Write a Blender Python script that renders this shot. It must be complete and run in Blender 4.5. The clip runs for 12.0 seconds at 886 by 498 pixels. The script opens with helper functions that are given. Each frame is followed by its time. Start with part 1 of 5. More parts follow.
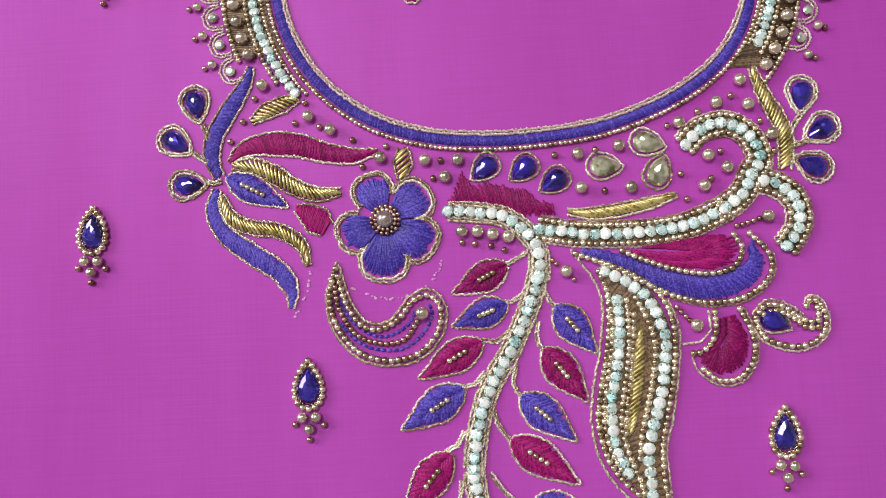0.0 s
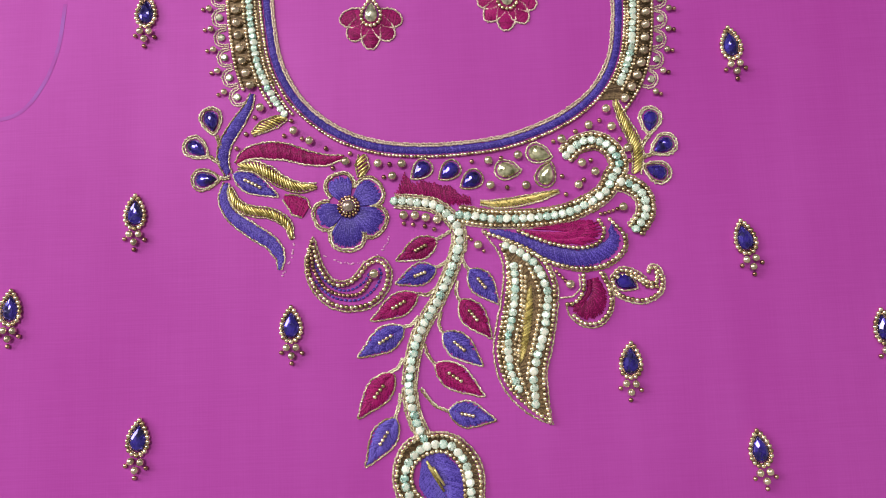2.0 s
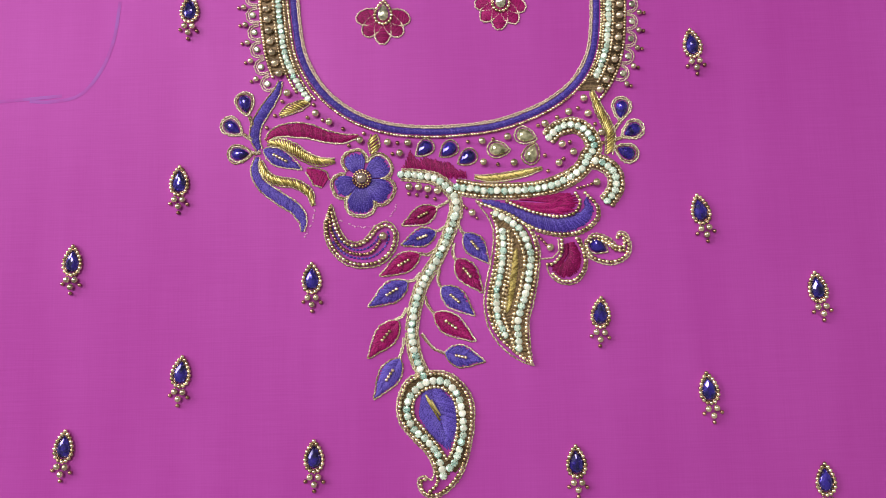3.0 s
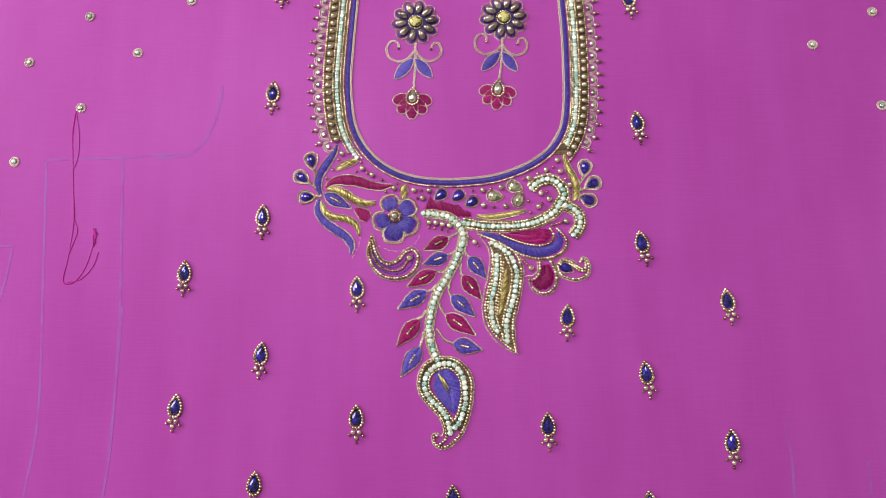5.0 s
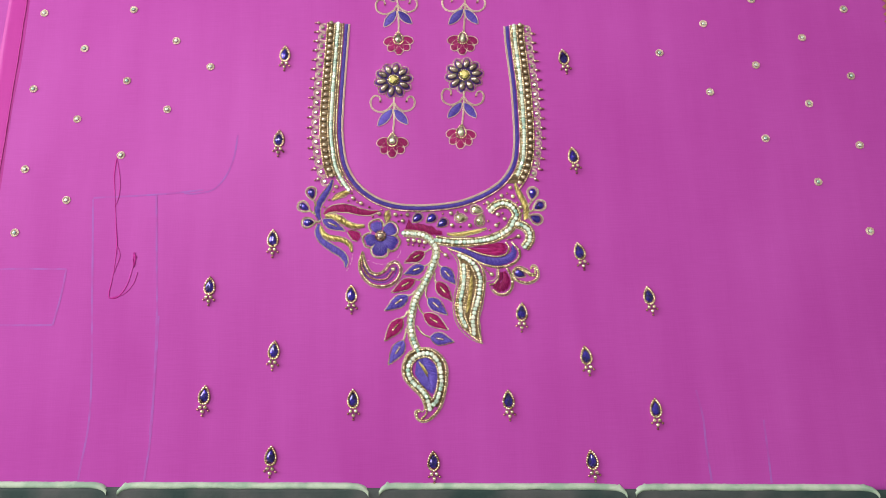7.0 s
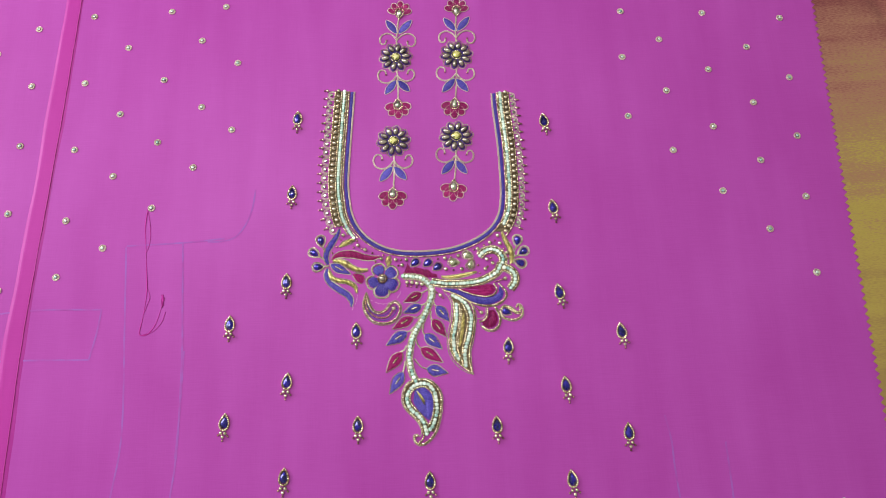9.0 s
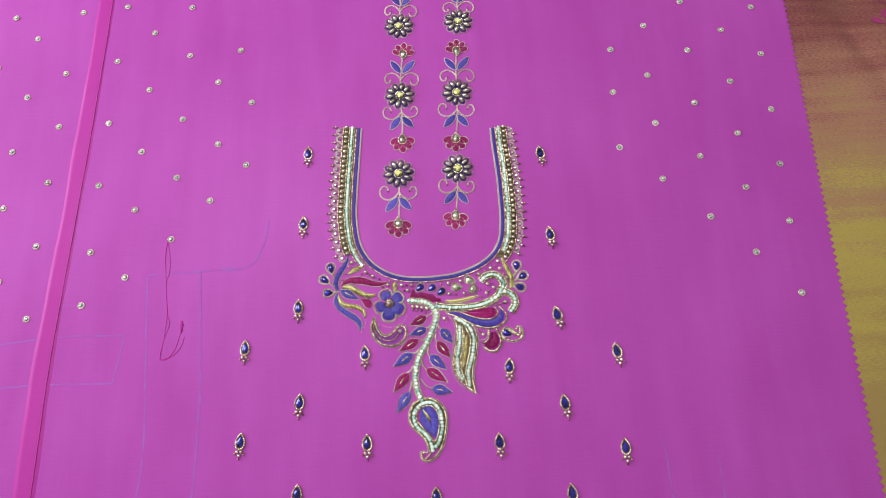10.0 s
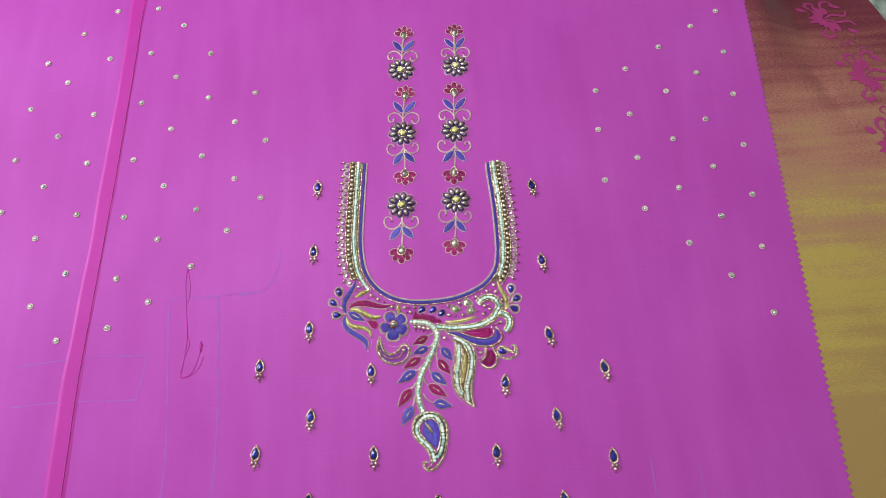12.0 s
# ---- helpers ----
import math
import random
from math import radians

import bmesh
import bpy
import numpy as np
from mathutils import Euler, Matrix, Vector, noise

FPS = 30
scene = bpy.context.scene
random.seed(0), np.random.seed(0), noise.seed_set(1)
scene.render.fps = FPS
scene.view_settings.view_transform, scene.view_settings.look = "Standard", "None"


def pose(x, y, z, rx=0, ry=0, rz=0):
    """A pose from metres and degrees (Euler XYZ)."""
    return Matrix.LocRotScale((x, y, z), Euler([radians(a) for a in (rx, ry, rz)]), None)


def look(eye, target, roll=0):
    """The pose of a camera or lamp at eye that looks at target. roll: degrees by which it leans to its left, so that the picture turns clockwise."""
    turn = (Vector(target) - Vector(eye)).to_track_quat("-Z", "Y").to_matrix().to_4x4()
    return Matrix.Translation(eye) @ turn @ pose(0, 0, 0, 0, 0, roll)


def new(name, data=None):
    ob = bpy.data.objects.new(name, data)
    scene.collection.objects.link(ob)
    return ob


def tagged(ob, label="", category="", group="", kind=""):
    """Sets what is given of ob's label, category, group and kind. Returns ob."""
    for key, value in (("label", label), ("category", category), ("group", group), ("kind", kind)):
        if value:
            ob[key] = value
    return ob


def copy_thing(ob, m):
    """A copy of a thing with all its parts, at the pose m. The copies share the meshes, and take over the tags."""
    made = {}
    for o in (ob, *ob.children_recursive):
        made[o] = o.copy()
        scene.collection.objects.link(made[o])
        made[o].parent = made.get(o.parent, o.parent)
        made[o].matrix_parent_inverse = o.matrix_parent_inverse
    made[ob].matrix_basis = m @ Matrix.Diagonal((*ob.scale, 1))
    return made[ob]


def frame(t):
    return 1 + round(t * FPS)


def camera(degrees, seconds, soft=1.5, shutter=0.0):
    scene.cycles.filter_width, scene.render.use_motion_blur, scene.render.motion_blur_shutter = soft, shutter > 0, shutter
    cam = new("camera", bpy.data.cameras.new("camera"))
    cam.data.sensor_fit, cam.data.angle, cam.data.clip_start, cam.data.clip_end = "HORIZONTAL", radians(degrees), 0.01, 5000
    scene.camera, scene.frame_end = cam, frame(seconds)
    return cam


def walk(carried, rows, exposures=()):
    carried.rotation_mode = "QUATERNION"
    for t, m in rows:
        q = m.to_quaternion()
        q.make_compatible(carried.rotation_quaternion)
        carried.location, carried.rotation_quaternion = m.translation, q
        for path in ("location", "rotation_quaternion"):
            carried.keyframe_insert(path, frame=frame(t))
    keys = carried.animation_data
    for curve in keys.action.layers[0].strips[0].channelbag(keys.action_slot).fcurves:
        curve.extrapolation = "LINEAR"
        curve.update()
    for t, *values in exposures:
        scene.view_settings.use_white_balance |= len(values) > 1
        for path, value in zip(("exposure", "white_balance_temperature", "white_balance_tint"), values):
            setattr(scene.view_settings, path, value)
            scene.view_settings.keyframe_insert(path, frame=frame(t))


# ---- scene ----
LENS = 63.74
cam = camera(LENS, 12.0, soft=0.75)
PATH = [
    (0, -0.02057, -0.06199, 0.21835, 6.524, 1.414, -2.807),
    (0.5, -0.01320, -0.06631, 0.23999, 7.428, 0.640, -2.467),
    (1, -0.01478, -0.07050, 0.26023, 7.227, 0.626, -2.208),
    (1.5, -0.00911, -0.07737, 0.27876, 6.545, 0.447, -1.901),
    (2, -0.00099, -0.08271, 0.30081, 6.825, 0.554, -2.227),
    (2.5, -0.00095, -0.09620, 0.32598, 6.520, 0.565, -1.480),
    (4.5, 0.00427, -0.11319, 0.43929, 7.640, 0.525, -1.274),
    (5, 0.00402, -0.13459, 0.47833, 10.009, 1.631, -0.270),
    (5.5, 0.00107, -0.16191, 0.50736, 9.125, -1.005, -0.381),
    (6, 0.00688, -0.16376, 0.54416, 9.900, 0.148, -1.319),
    (6.5, 0.00915, -0.16464, 0.56760, 11.858, 0.034, -1.867),
    (7, 0.01037, -0.17598, 0.58768, 13.010, 0.478, -2.097),
    (9, 0.01262, -0.19686, 0.66019, 16.633, 0.351, -2.423),
    (9.5, 0.01147, -0.20485, 0.68180, 17.833, -0.055, -3.346),
    (10, 0.01385, -0.21335, 0.69632, 19.114, 0.930, -2.936),
    (10.5, 0.00984, -0.21791, 0.71050, 20.434, 0.493, -3.185),
    (11, 0.00763, -0.22574, 0.72924, 21.835, 0.784, -3.140),
    (11.5, 0.00646, -0.23807, 0.73620, 22.231, 0.622, -2.961),
    (12, 0.00918, -0.24216, 0.75072, 21.807, 0.742, -3.298),
]
walk(cam, [(t, pose(x, y, z, rx, ry, rz)) for t, x, y, z, rx, ry, rz in PATH],
     exposures=[(0.0, 0.05, 6600, 15), (1.0, 0.0, 6950, 11), (2.0, 0.02, 7400, 8), (2.5, 0.02, 7500, 8), (4.5, 0.04, 7400, 8),
                (5.5, 0.02, 6950, 6), (6.5, 0.22, 8000, 6), (7.0, 0.2, 7600, 6), (9.0, 0.07, 6900, -2), (10.0, 0.1, 6500, -3), (12.0, 0.12, 6400, -2)])

# ---- light: a ceiling lamp, an added lamp at an assumed west window, an added lamp overhead ----
world = bpy.data.worlds.new("world")
scene.world = world
world.use_nodes = True
sky = world.node_tree.nodes.new("ShaderNodeTexSky")
sky.sky_type, sky.sun_disc = "NISHITA", False
sky.sun_elevation, sky.sun_rotation = radians(40), radians(-70)
world.node_tree.links.new(sky.outputs[0], world.node_tree.nodes["Background"].inputs[0])
world.node_tree.nodes["Background"].inputs[1].default_value = 0.12


def area_lamp(name, m, sx, sy, watts, colour):
    data = bpy.data.lights.new(name, "AREA")
    data.shape, data.size, data.size_y, data.energy, data.color = "RECTANGLE", sx, sy, watts, colour
    ob = new(name, data)
    ob.matrix_basis = m
    return ob


# Added, no source seen: gives the falloff from left to right.
area_lamp("west_fill_light", look((-2.44, 0.9, 1.15), (0, 0.0, 0)), 1.5, 1.2, 54, (0.94, 0.96, 1.0))
area_lamp("ceiling_light", look((-0.65, 0.7, 2.04), (-0.25, 0.2, 0)), 0.8, 0.4, 16.5, (1.0, 0.98, 0.97))
# Added, no source seen: puts glints on crystals and beads.
area_lamp("glint_light", look((-0.1, 0.95, 2.05), (0.0, 0.4, 0)), 1.2, 0.12, 6, (1.0, 0.98, 0.97))


# ---- materials ----
def material(name, rough=0.5, metal=0.0, colour=(0.5, 0.5, 0.5)):
    m = bpy.data.materials.new(name)
    m.use_nodes = True
    b = m.node_tree.nodes["Principled BSDF"]
    b.inputs["Roughness"].default_value, b.inputs["Metallic"].default_value = rough, metal
    b.inputs["Base Color"].default_value = (*colour, 1)
    return m, m.node_tree.nodes, m.node_tree.links, b


def varied(name, low, high, scale, rough=0.5, metal=0.0, bump=0.0, bump_scale=None, random_object=0.0, stretch=(1, 1, 1), detail=4, spec=0.5):
    """A surface that wanders between two colours, with fine relief."""
    m, n, l, b = material(name, rough, metal)
    b.inputs["Specular IOR Level"].default_value = spec
    geo = n.new("ShaderNodeNewGeometry")
    mp = n.new("ShaderNodeMapping")
    mp.inputs["Scale"].default_value = stretch
    l.new(geo.outputs["Position"], mp.inputs["Vector"])
    t = n.new("ShaderNodeTexNoise")
    t.inputs["Scale"].default_value, t.inputs["Detail"].default_value = scale, detail
    l.new(mp.outputs[0], t.inputs["Vector"])
    r = n.new("ShaderNodeValToRGB")
    r.color_ramp.elements[0].position, r.color_ramp.elements[1].position = 0.38, 0.62
    r.color_ramp.elements[0].color, r.color_ramp.elements[1].color = (*low, 1), (*high, 1)
    fac = t.outputs["Fac"]
    if random_object:
        info = n.new("ShaderNodeObjectInfo")
        isle = geo.outputs["Random Per Island"]
        add = n.new("ShaderNodeMath")
        add.operation = "ADD"
        l.new(info.outputs["Random"], add.inputs[0])
        l.new(isle, add.inputs[1])
        mul = n.new("ShaderNodeMath")
        mul.operation = "MULTIPLY_ADD"
        mul.inputs[1].default_value, mul.inputs[2].default_value = random_object, -random_object
        l.new(add.outputs[0], mul.inputs[0])
        tot = n.new("ShaderNodeMath")
        tot.operation = "ADD"
        l.new(mul.outputs[0], tot.inputs[0])
        l.new(fac, tot.inputs[1])
        fac = tot.outputs[0]
    l.new(fac, r.inputs["Fac"])
    l.new(r.outputs[0], b.inputs["Base Color"])
    if bump:
        t2 = n.new("ShaderNodeTexNoise")
        t2.inputs["Scale"].default_value = bump_scale or scale * 3
        l.new(mp.outputs[0], t2.inputs["Vector"])
        bp = n.new("ShaderNodeBump")
        bp.inputs["Strength"].default_value, bp.inputs["Distance"].default_value = bump, 0.001
        l.new(t2.outputs["Fac"], bp.inputs["Height"])
        l.new(bp.outputs[0], b.inputs["Normal"])
    return m


def silk_material(name, low, high, sheen):
    """Shot silk: soft patches of two dyes, fine warp and weft, slubs along the weft."""
    m, n, l, b = material(name, 0.42)
    geo = n.new("ShaderNodeNewGeometry")
    big = n.new("ShaderNodeTexNoise")
    big.inputs["Scale"].default_value, big.inputs["Detail"].default_value = 5, 3
    l.new(geo.outputs["Position"], big.inputs["Vector"])
    mp = n.new("ShaderNodeMapping")
    mp.inputs["Scale"].default_value = (40, 1400, 1)
    l.new(geo.outputs["Position"], mp.inputs["Vector"])
    slub = n.new("ShaderNodeTexNoise")
    slub.inputs["Scale"].default_value, slub.inputs["Detail"].default_value = 1, 2
    l.new(mp.outputs[0], slub.inputs["Vector"])
    mp2 = n.new("ShaderNodeMapping")
    mp2.inputs["Scale"].default_value = (1500, 30, 1)
    l.new(geo.outputs["Position"], mp2.inputs["Vector"])
    warp = n.new("ShaderNodeTexNoise")
    warp.inputs["Scale"].default_value = 1
    l.new(mp2.outputs[0], warp.inputs["Vector"])
    mix = n.new("ShaderNodeMath")
    mix.operation = "MULTIPLY_ADD"
    mix.inputs[1].default_value = 0.45
    l.new(slub.outputs["Fac"], mix.inputs[0])
    l.new(big.outputs["Fac"], mix.inputs[2])
    mix2 = n.new("ShaderNodeMath")
    mix2.operation = "MULTIPLY_ADD"
    mix2.inputs[1].default_value = 0.28
    l.new(warp.outputs["Fac"], mix2.inputs[0])
    l.new(mix.outputs[0], mix2.inputs[2])
    r = n.new("ShaderNodeValToRGB")
    r.color_ramp.elements[0].position, r.color_ramp.elements[1].position = 0.0, 1.0
    level = n.new("ShaderNodeMapRange")
    level.inputs["From Min"].default_value, level.inputs["From Max"].default_value = 0.56, 1.66
    r.color_ramp.elements[0].color, r.color_ramp.elements[1].color = (*low, 1), (*high, 1)
    l.new(r.outputs[0], b.inputs["Base Color"])
    add = n.new("ShaderNodeMath")
    add.operation = "ADD"
    l.new(slub.outputs["Fac"], add.inputs[0])
    l.new(warp.outputs["Fac"], add.inputs[1])
    bp = n.new("ShaderNodeBump")
    bp.inputs["Strength"].default_value, bp.inputs["Distance"].default_value = 0.08, 0.0004
    l.new(add.outputs[0], bp.inputs["Height"])
    l.new(bp.outputs[0], b.inputs["Normal"])
    mp3 = n.new("ShaderNodeMapping")
    mp3.inputs["Scale"].default_value = (38, 5, 1)
    l.new(geo.outputs["Position"], mp3.inputs["Vector"])
    band = n.new("ShaderNodeTexNoise")
    band.inputs["Scale"].default_value, band.inputs["Detail"].default_value = 1, 3
    l.new(mp3.outputs[0], band.inputs["Vector"])
    bp2 = n.new("ShaderNodeBump")
    bp2.inputs["Strength"].default_value, bp2.inputs["Distance"].default_value = 0.12, 0.0012
    l.new(band.outputs["Fac"], bp2.inputs["Height"])
    l.new(bp.outputs[0], bp2.inputs["Normal"])
    # Shimmer on the vertical wrinkles, put into the colour as paler bands.
    tone = n.new("ShaderNodeMath")
    tone.operation = "MULTIPLY_ADD"
    tone.inputs[1].default_value = 0.75
    l.new(band.outputs["Fac"], tone.inputs[0])
    l.new(mix2.outputs[0], tone.inputs[2])
    l.new(tone.outputs[0], level.inputs["Value"])
    l.new(level.outputs[0], r.inputs["Fac"])
    l.new(bp2.outputs[0], b.inputs["Normal"])
    b.inputs["Sheen Weight"].default_value = 0.08
    b.inputs["Sheen Roughness"].default_value = 0.4
    b.inputs["Sheen Tint"].default_value = (*sheen, 1)
    b.inputs["Specular IOR Level"].default_value = 0.26
    b.inputs["Specular Tint"].default_value = (0.9, 0.5, 1.0, 1)
    return m


def stone_material(name, colour, metal=0.55, rough=0.08):
    """A foiled glass stone; pale highlights and dark glints are painted in as noise."""
    m, n, l, b = material(name, rough, metal, colour)
    b.inputs["Coat Weight"].default_value, b.inputs["Coat Roughness"].default_value = 1.0, 0.03
    geo = n.new("ShaderNodeNewGeometry")
    t = n.new("ShaderNodeTexNoise")
    t.inputs["Scale"].default_value = 260
    l.new(geo.outputs["Position"], t.inputs["Vector"])
    r = n.new("ShaderNodeMix")
    r.data_type = "RGBA"
    r.inputs[6].default_value, r.inputs[7].default_value = (*[c * 0.3 for c in colour], 1), (*[min(1, c * 1.5) for c in colour], 1)
    spread = n.new("ShaderNodeMapRange")
    spread.inputs["From Min"].default_value, spread.inputs["From Max"].default_value = 0.36, 0.64
    l.new(t.outputs["Fac"], spread.inputs["Value"])
    l.new(spread.outputs[0], r.inputs[0])
    l.new(r.outputs[2], b.inputs["Base Color"])
    return m


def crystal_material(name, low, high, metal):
    """One kind of facet of a foiled rhinestone; what it would reflect is painted in its colour."""
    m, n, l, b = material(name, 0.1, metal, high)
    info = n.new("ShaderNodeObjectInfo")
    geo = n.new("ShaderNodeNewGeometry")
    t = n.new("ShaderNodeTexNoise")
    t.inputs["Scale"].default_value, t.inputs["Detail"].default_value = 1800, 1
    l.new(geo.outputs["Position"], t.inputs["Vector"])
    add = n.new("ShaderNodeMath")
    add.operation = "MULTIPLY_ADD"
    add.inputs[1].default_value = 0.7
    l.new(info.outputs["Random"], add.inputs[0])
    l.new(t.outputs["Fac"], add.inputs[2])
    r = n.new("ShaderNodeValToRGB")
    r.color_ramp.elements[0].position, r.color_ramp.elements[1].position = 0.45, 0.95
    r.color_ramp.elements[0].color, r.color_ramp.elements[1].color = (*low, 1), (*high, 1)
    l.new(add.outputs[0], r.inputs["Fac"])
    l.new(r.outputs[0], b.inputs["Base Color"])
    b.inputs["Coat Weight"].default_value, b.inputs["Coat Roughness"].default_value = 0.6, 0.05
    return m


SILK = silk_material("magenta_silk", (0.385, 0.037, 0.345), (0.51, 0.086, 0.50), (0.75, 0.4, 1.0))
SILK_UNDER = silk_material("pink_silk", (0.42, 0.022, 0.30), (0.52, 0.045, 0.40), (0.9, 0.4, 0.9))
# The cord's sparkle is partly painted: bright specks in the colour noise.
GOLD_CORD = varied("gold_zari_cord", (0.40, 0.29, 0.18), (1.0, 0.93, 0.76), 1100, 0.22, 0.5, random_object=0.25)
GOLD_BEAD = varied("antique_gold_bead", (0.42, 0.31, 0.20), (1.0, 0.87, 0.68), 400, 0.2, 0.9, random_object=0.4)
DARK_BEAD = varied("dark_bronze_bead", (0.26, 0.14, 0.11), (0.60, 0.38, 0.30), 300, 0.18, 0.9, random_object=0.3)
PEARL = varied("pink_gold_pearl", (0.46, 0.38, 0.30), (0.88, 0.75, 0.61), 250, 0.17, 0.8, random_object=0.25)
MAUVE_BEAD = varied("gunmetal_mauve_bead", (0.22, 0.17, 0.17), (0.58, 0.48, 0.45), 200, 0.2, 0.75, random_object=0.3)
BULLION = varied("bright_gold_bullion", (0.34, 0.26, 0.08), (0.92, 0.79, 0.36), 1100, 0.3, 0.75, random_object=0.35)
BRONZE_GROUND = varied("bronze_thread_ground", (0.085, 0.05, 0.028), (0.30, 0.20, 0.11), 1500, 0.4, 0.4, random_object=0.3)
BLUE_THREAD = varied("blue_silk_thread", (0.045, 0.024, 0.30), (0.16, 0.11, 0.64), 1600, 0.4, random_object=0.2, spec=0.3)
MAROON_THREAD = varied("maroon_silk_thread", (0.18, 0.003, 0.075), (0.45, 0.012, 0.195), 1600, 0.45, random_object=0.2, spec=0.2)
CRIMSON_THREAD = varied("crimson_thread", (0.50, 0.028, 0.33), (0.56, 0.045, 0.41), 300, 0.6, spec=0.1)
BLUE_STONE = stone_material("blue_foiled_stone", (0.035, 0.018, 0.36), 0.6)
OLIVE_STONE = stone_material("pale_olive_stone", (0.78, 0.80, 0.48), 0.7)
# Facet colours stand in for bright, aqua and dark reflections.
CRYSTAL = crystal_material("lit_crystal_facet", (0.54, 0.78, 0.75), (0.98, 1.0, 0.96), 0.08)
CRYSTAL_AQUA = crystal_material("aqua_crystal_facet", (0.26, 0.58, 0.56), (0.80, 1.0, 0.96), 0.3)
CRYSTAL_SHADE = crystal_material("shaded_crystal_facet", (0.12, 0.20, 0.17), (0.55, 0.70, 0.62), 0.6)
BLUE_CHALK = varied("blue_chalk_line", (0.43, 0.062, 0.45), (0.38, 0.105, 0.54), 60, 0.8)
PINK_CHALK = varied("pale_pink_chalk", (0.52, 0.16, 0.48), (0.78, 0.42, 0.72), 400, 0.9)


# ---- shapes ----
class Geo:
    """Collects the corners and faces of one mesh, in millimetres."""

    def __init__(self):
        self.v, self.f, self.n = [], [], 0

    def add(self, verts, faces):
        self.v.append(np.asarray(verts, float))
        self.f += [tuple(i + self.n for i in f) for f in faces]
        self.n += len(verts)

    def tube(self, path, radius, sides=5, squash=1.0, phase=0.0):
        p = np.asarray(path, float)
        r = np.broadcast_to(np.asarray(radius, float), (len(p),))
        d = np.gradient(p, axis=0)
        d /= np.linalg.norm(d, axis=1)[:, None] + 1e-9
        side = np.cross(d, (0, 0, 1.0))
        side /= np.linalg.norm(side, axis=1)[:, None] + 1e-9
        up = np.cross(side, d)
        a = np.arange(sides) * 2 * np.pi / sides + phase
        ring = p[:, None] + r[:, None, None] * (np.cos(a)[None, :, None] * side[:, None] + squash * np.sin(a)[None, :, None] * up[:, None])
        faces = [(i * sides + j, i * sides + (j + 1) % sides, (i + 1) * sides + (j + 1) % sides, (i + 1) * sides + j) for i in range(len(p) - 1) for j in range(sides)]
        faces += [tuple(range(sides))[::-1], tuple(range((len(p) - 1) * sides, len(p) * sides))]
        self.add(ring.reshape(-1, 3), faces)

    def ball(self, c, r, around=8, high=5, stretch=(1, 1, 1)):
        v, f = ball_shape(around, high)
        self.add(v * r * np.array(stretch) + np.asarray(c, float), f)

    def mesh(self, name, mat, smooth=True):
        me = bpy.data.meshes.new(name)
        v = np.concatenate(self.v) * 0.001 if self.v else np.zeros((0, 3))
        me.from_pydata(v.tolist(), [], self.f)
        me.materials.append(mat)
        if smooth:
            me.polygons.foreach_set("use_smooth", [True] * len(me.polygons))
        me.update()
        return me


def ball_shape(around, high):
    v, f = [(0, 0, 1)], []
    for i in range(1, high):
        th = math.pi * i / high
        v += [(math.sin(th) * math.cos(2 * math.pi * j / around), math.sin(th) * math.sin(2 * math.pi * j / around), math.cos(th)) for j in range(around)]
    v.append((0, 0, -1))
    for j in range(around):
        k = (j + 1) % around
        f.append((0, 1 + j, 1 + k))
        f += [(1 + (i - 1) * around + j, 1 + i * around + j, 1 + i * around + k, 1 + (i - 1) * around + k) for i in range(1, high - 1)]
        f.append((1 + (high - 2) * around + j, len(v) - 1, 1 + (high - 2) * around + k))
    return np.array(v), f


def thing(name, label, category, at=(0, 0), group=""):
    """An empty at its base, in millimetres on the cloth, that parents its parts."""
    ob = new(name)
    ob.empty_display_size = 0.005
    ob.location = (at[0] * 0.001, at[1] * 0.001, 0)
    return tagged(ob, label, category, group)


def part(name, geo, mat, parent, label="", smooth=True):
    """One mesh under a thing; its numbers are on the cloth, in millimetres."""
    ob = new(name, geo.mesh(name, mat, smooth))
    ob.parent = parent
    ob.location = [-a for a in parent.location] if parent.parent is None else (0, 0, 0)
    fine = name in ("satin_fill", "bronze_ground", "running_stitch", "blue_satin_band", "petals", "lotus_petals", "petal", "leaf")
    return tagged(ob, label, kind="stuff" if fine else "")


COUNT = {}
SHARED = {}


def pieces(name, mesh, spots, parent, scale=1.0, angle=None, loose_geo=None):
    """Objects of their own on one mesh, at spots in millimetres."""
    base = parent.location
    made = []
    for i, s in enumerate(spots):
        ob = bpy.data.objects.new(name, mesh)
        scene.collection.objects.link(ob)
        ob.parent = parent
        ob.location = (s[0] * 0.001 - base[0], s[1] * 0.001 - base[1], s[2] * 0.001)
        ob.rotation_euler = (0, 0, angle[i] if angle is not None else i * 2.4)
        ob.scale = (scale,) * 3 if not hasattr(scale, "__len__") else scale
        made.append(ob)
    return made


def bead_mesh(d, mat, around=10, high=7):
    key = ("bead", d, mat.name)
    if key not in SHARED:
        g = Geo()
        g.ball((0, 0, 0), d / 2, around, high, (1, 1, 0.9))
        SHARED[key] = g.mesh("bead", mat)
    return SHARED[key]


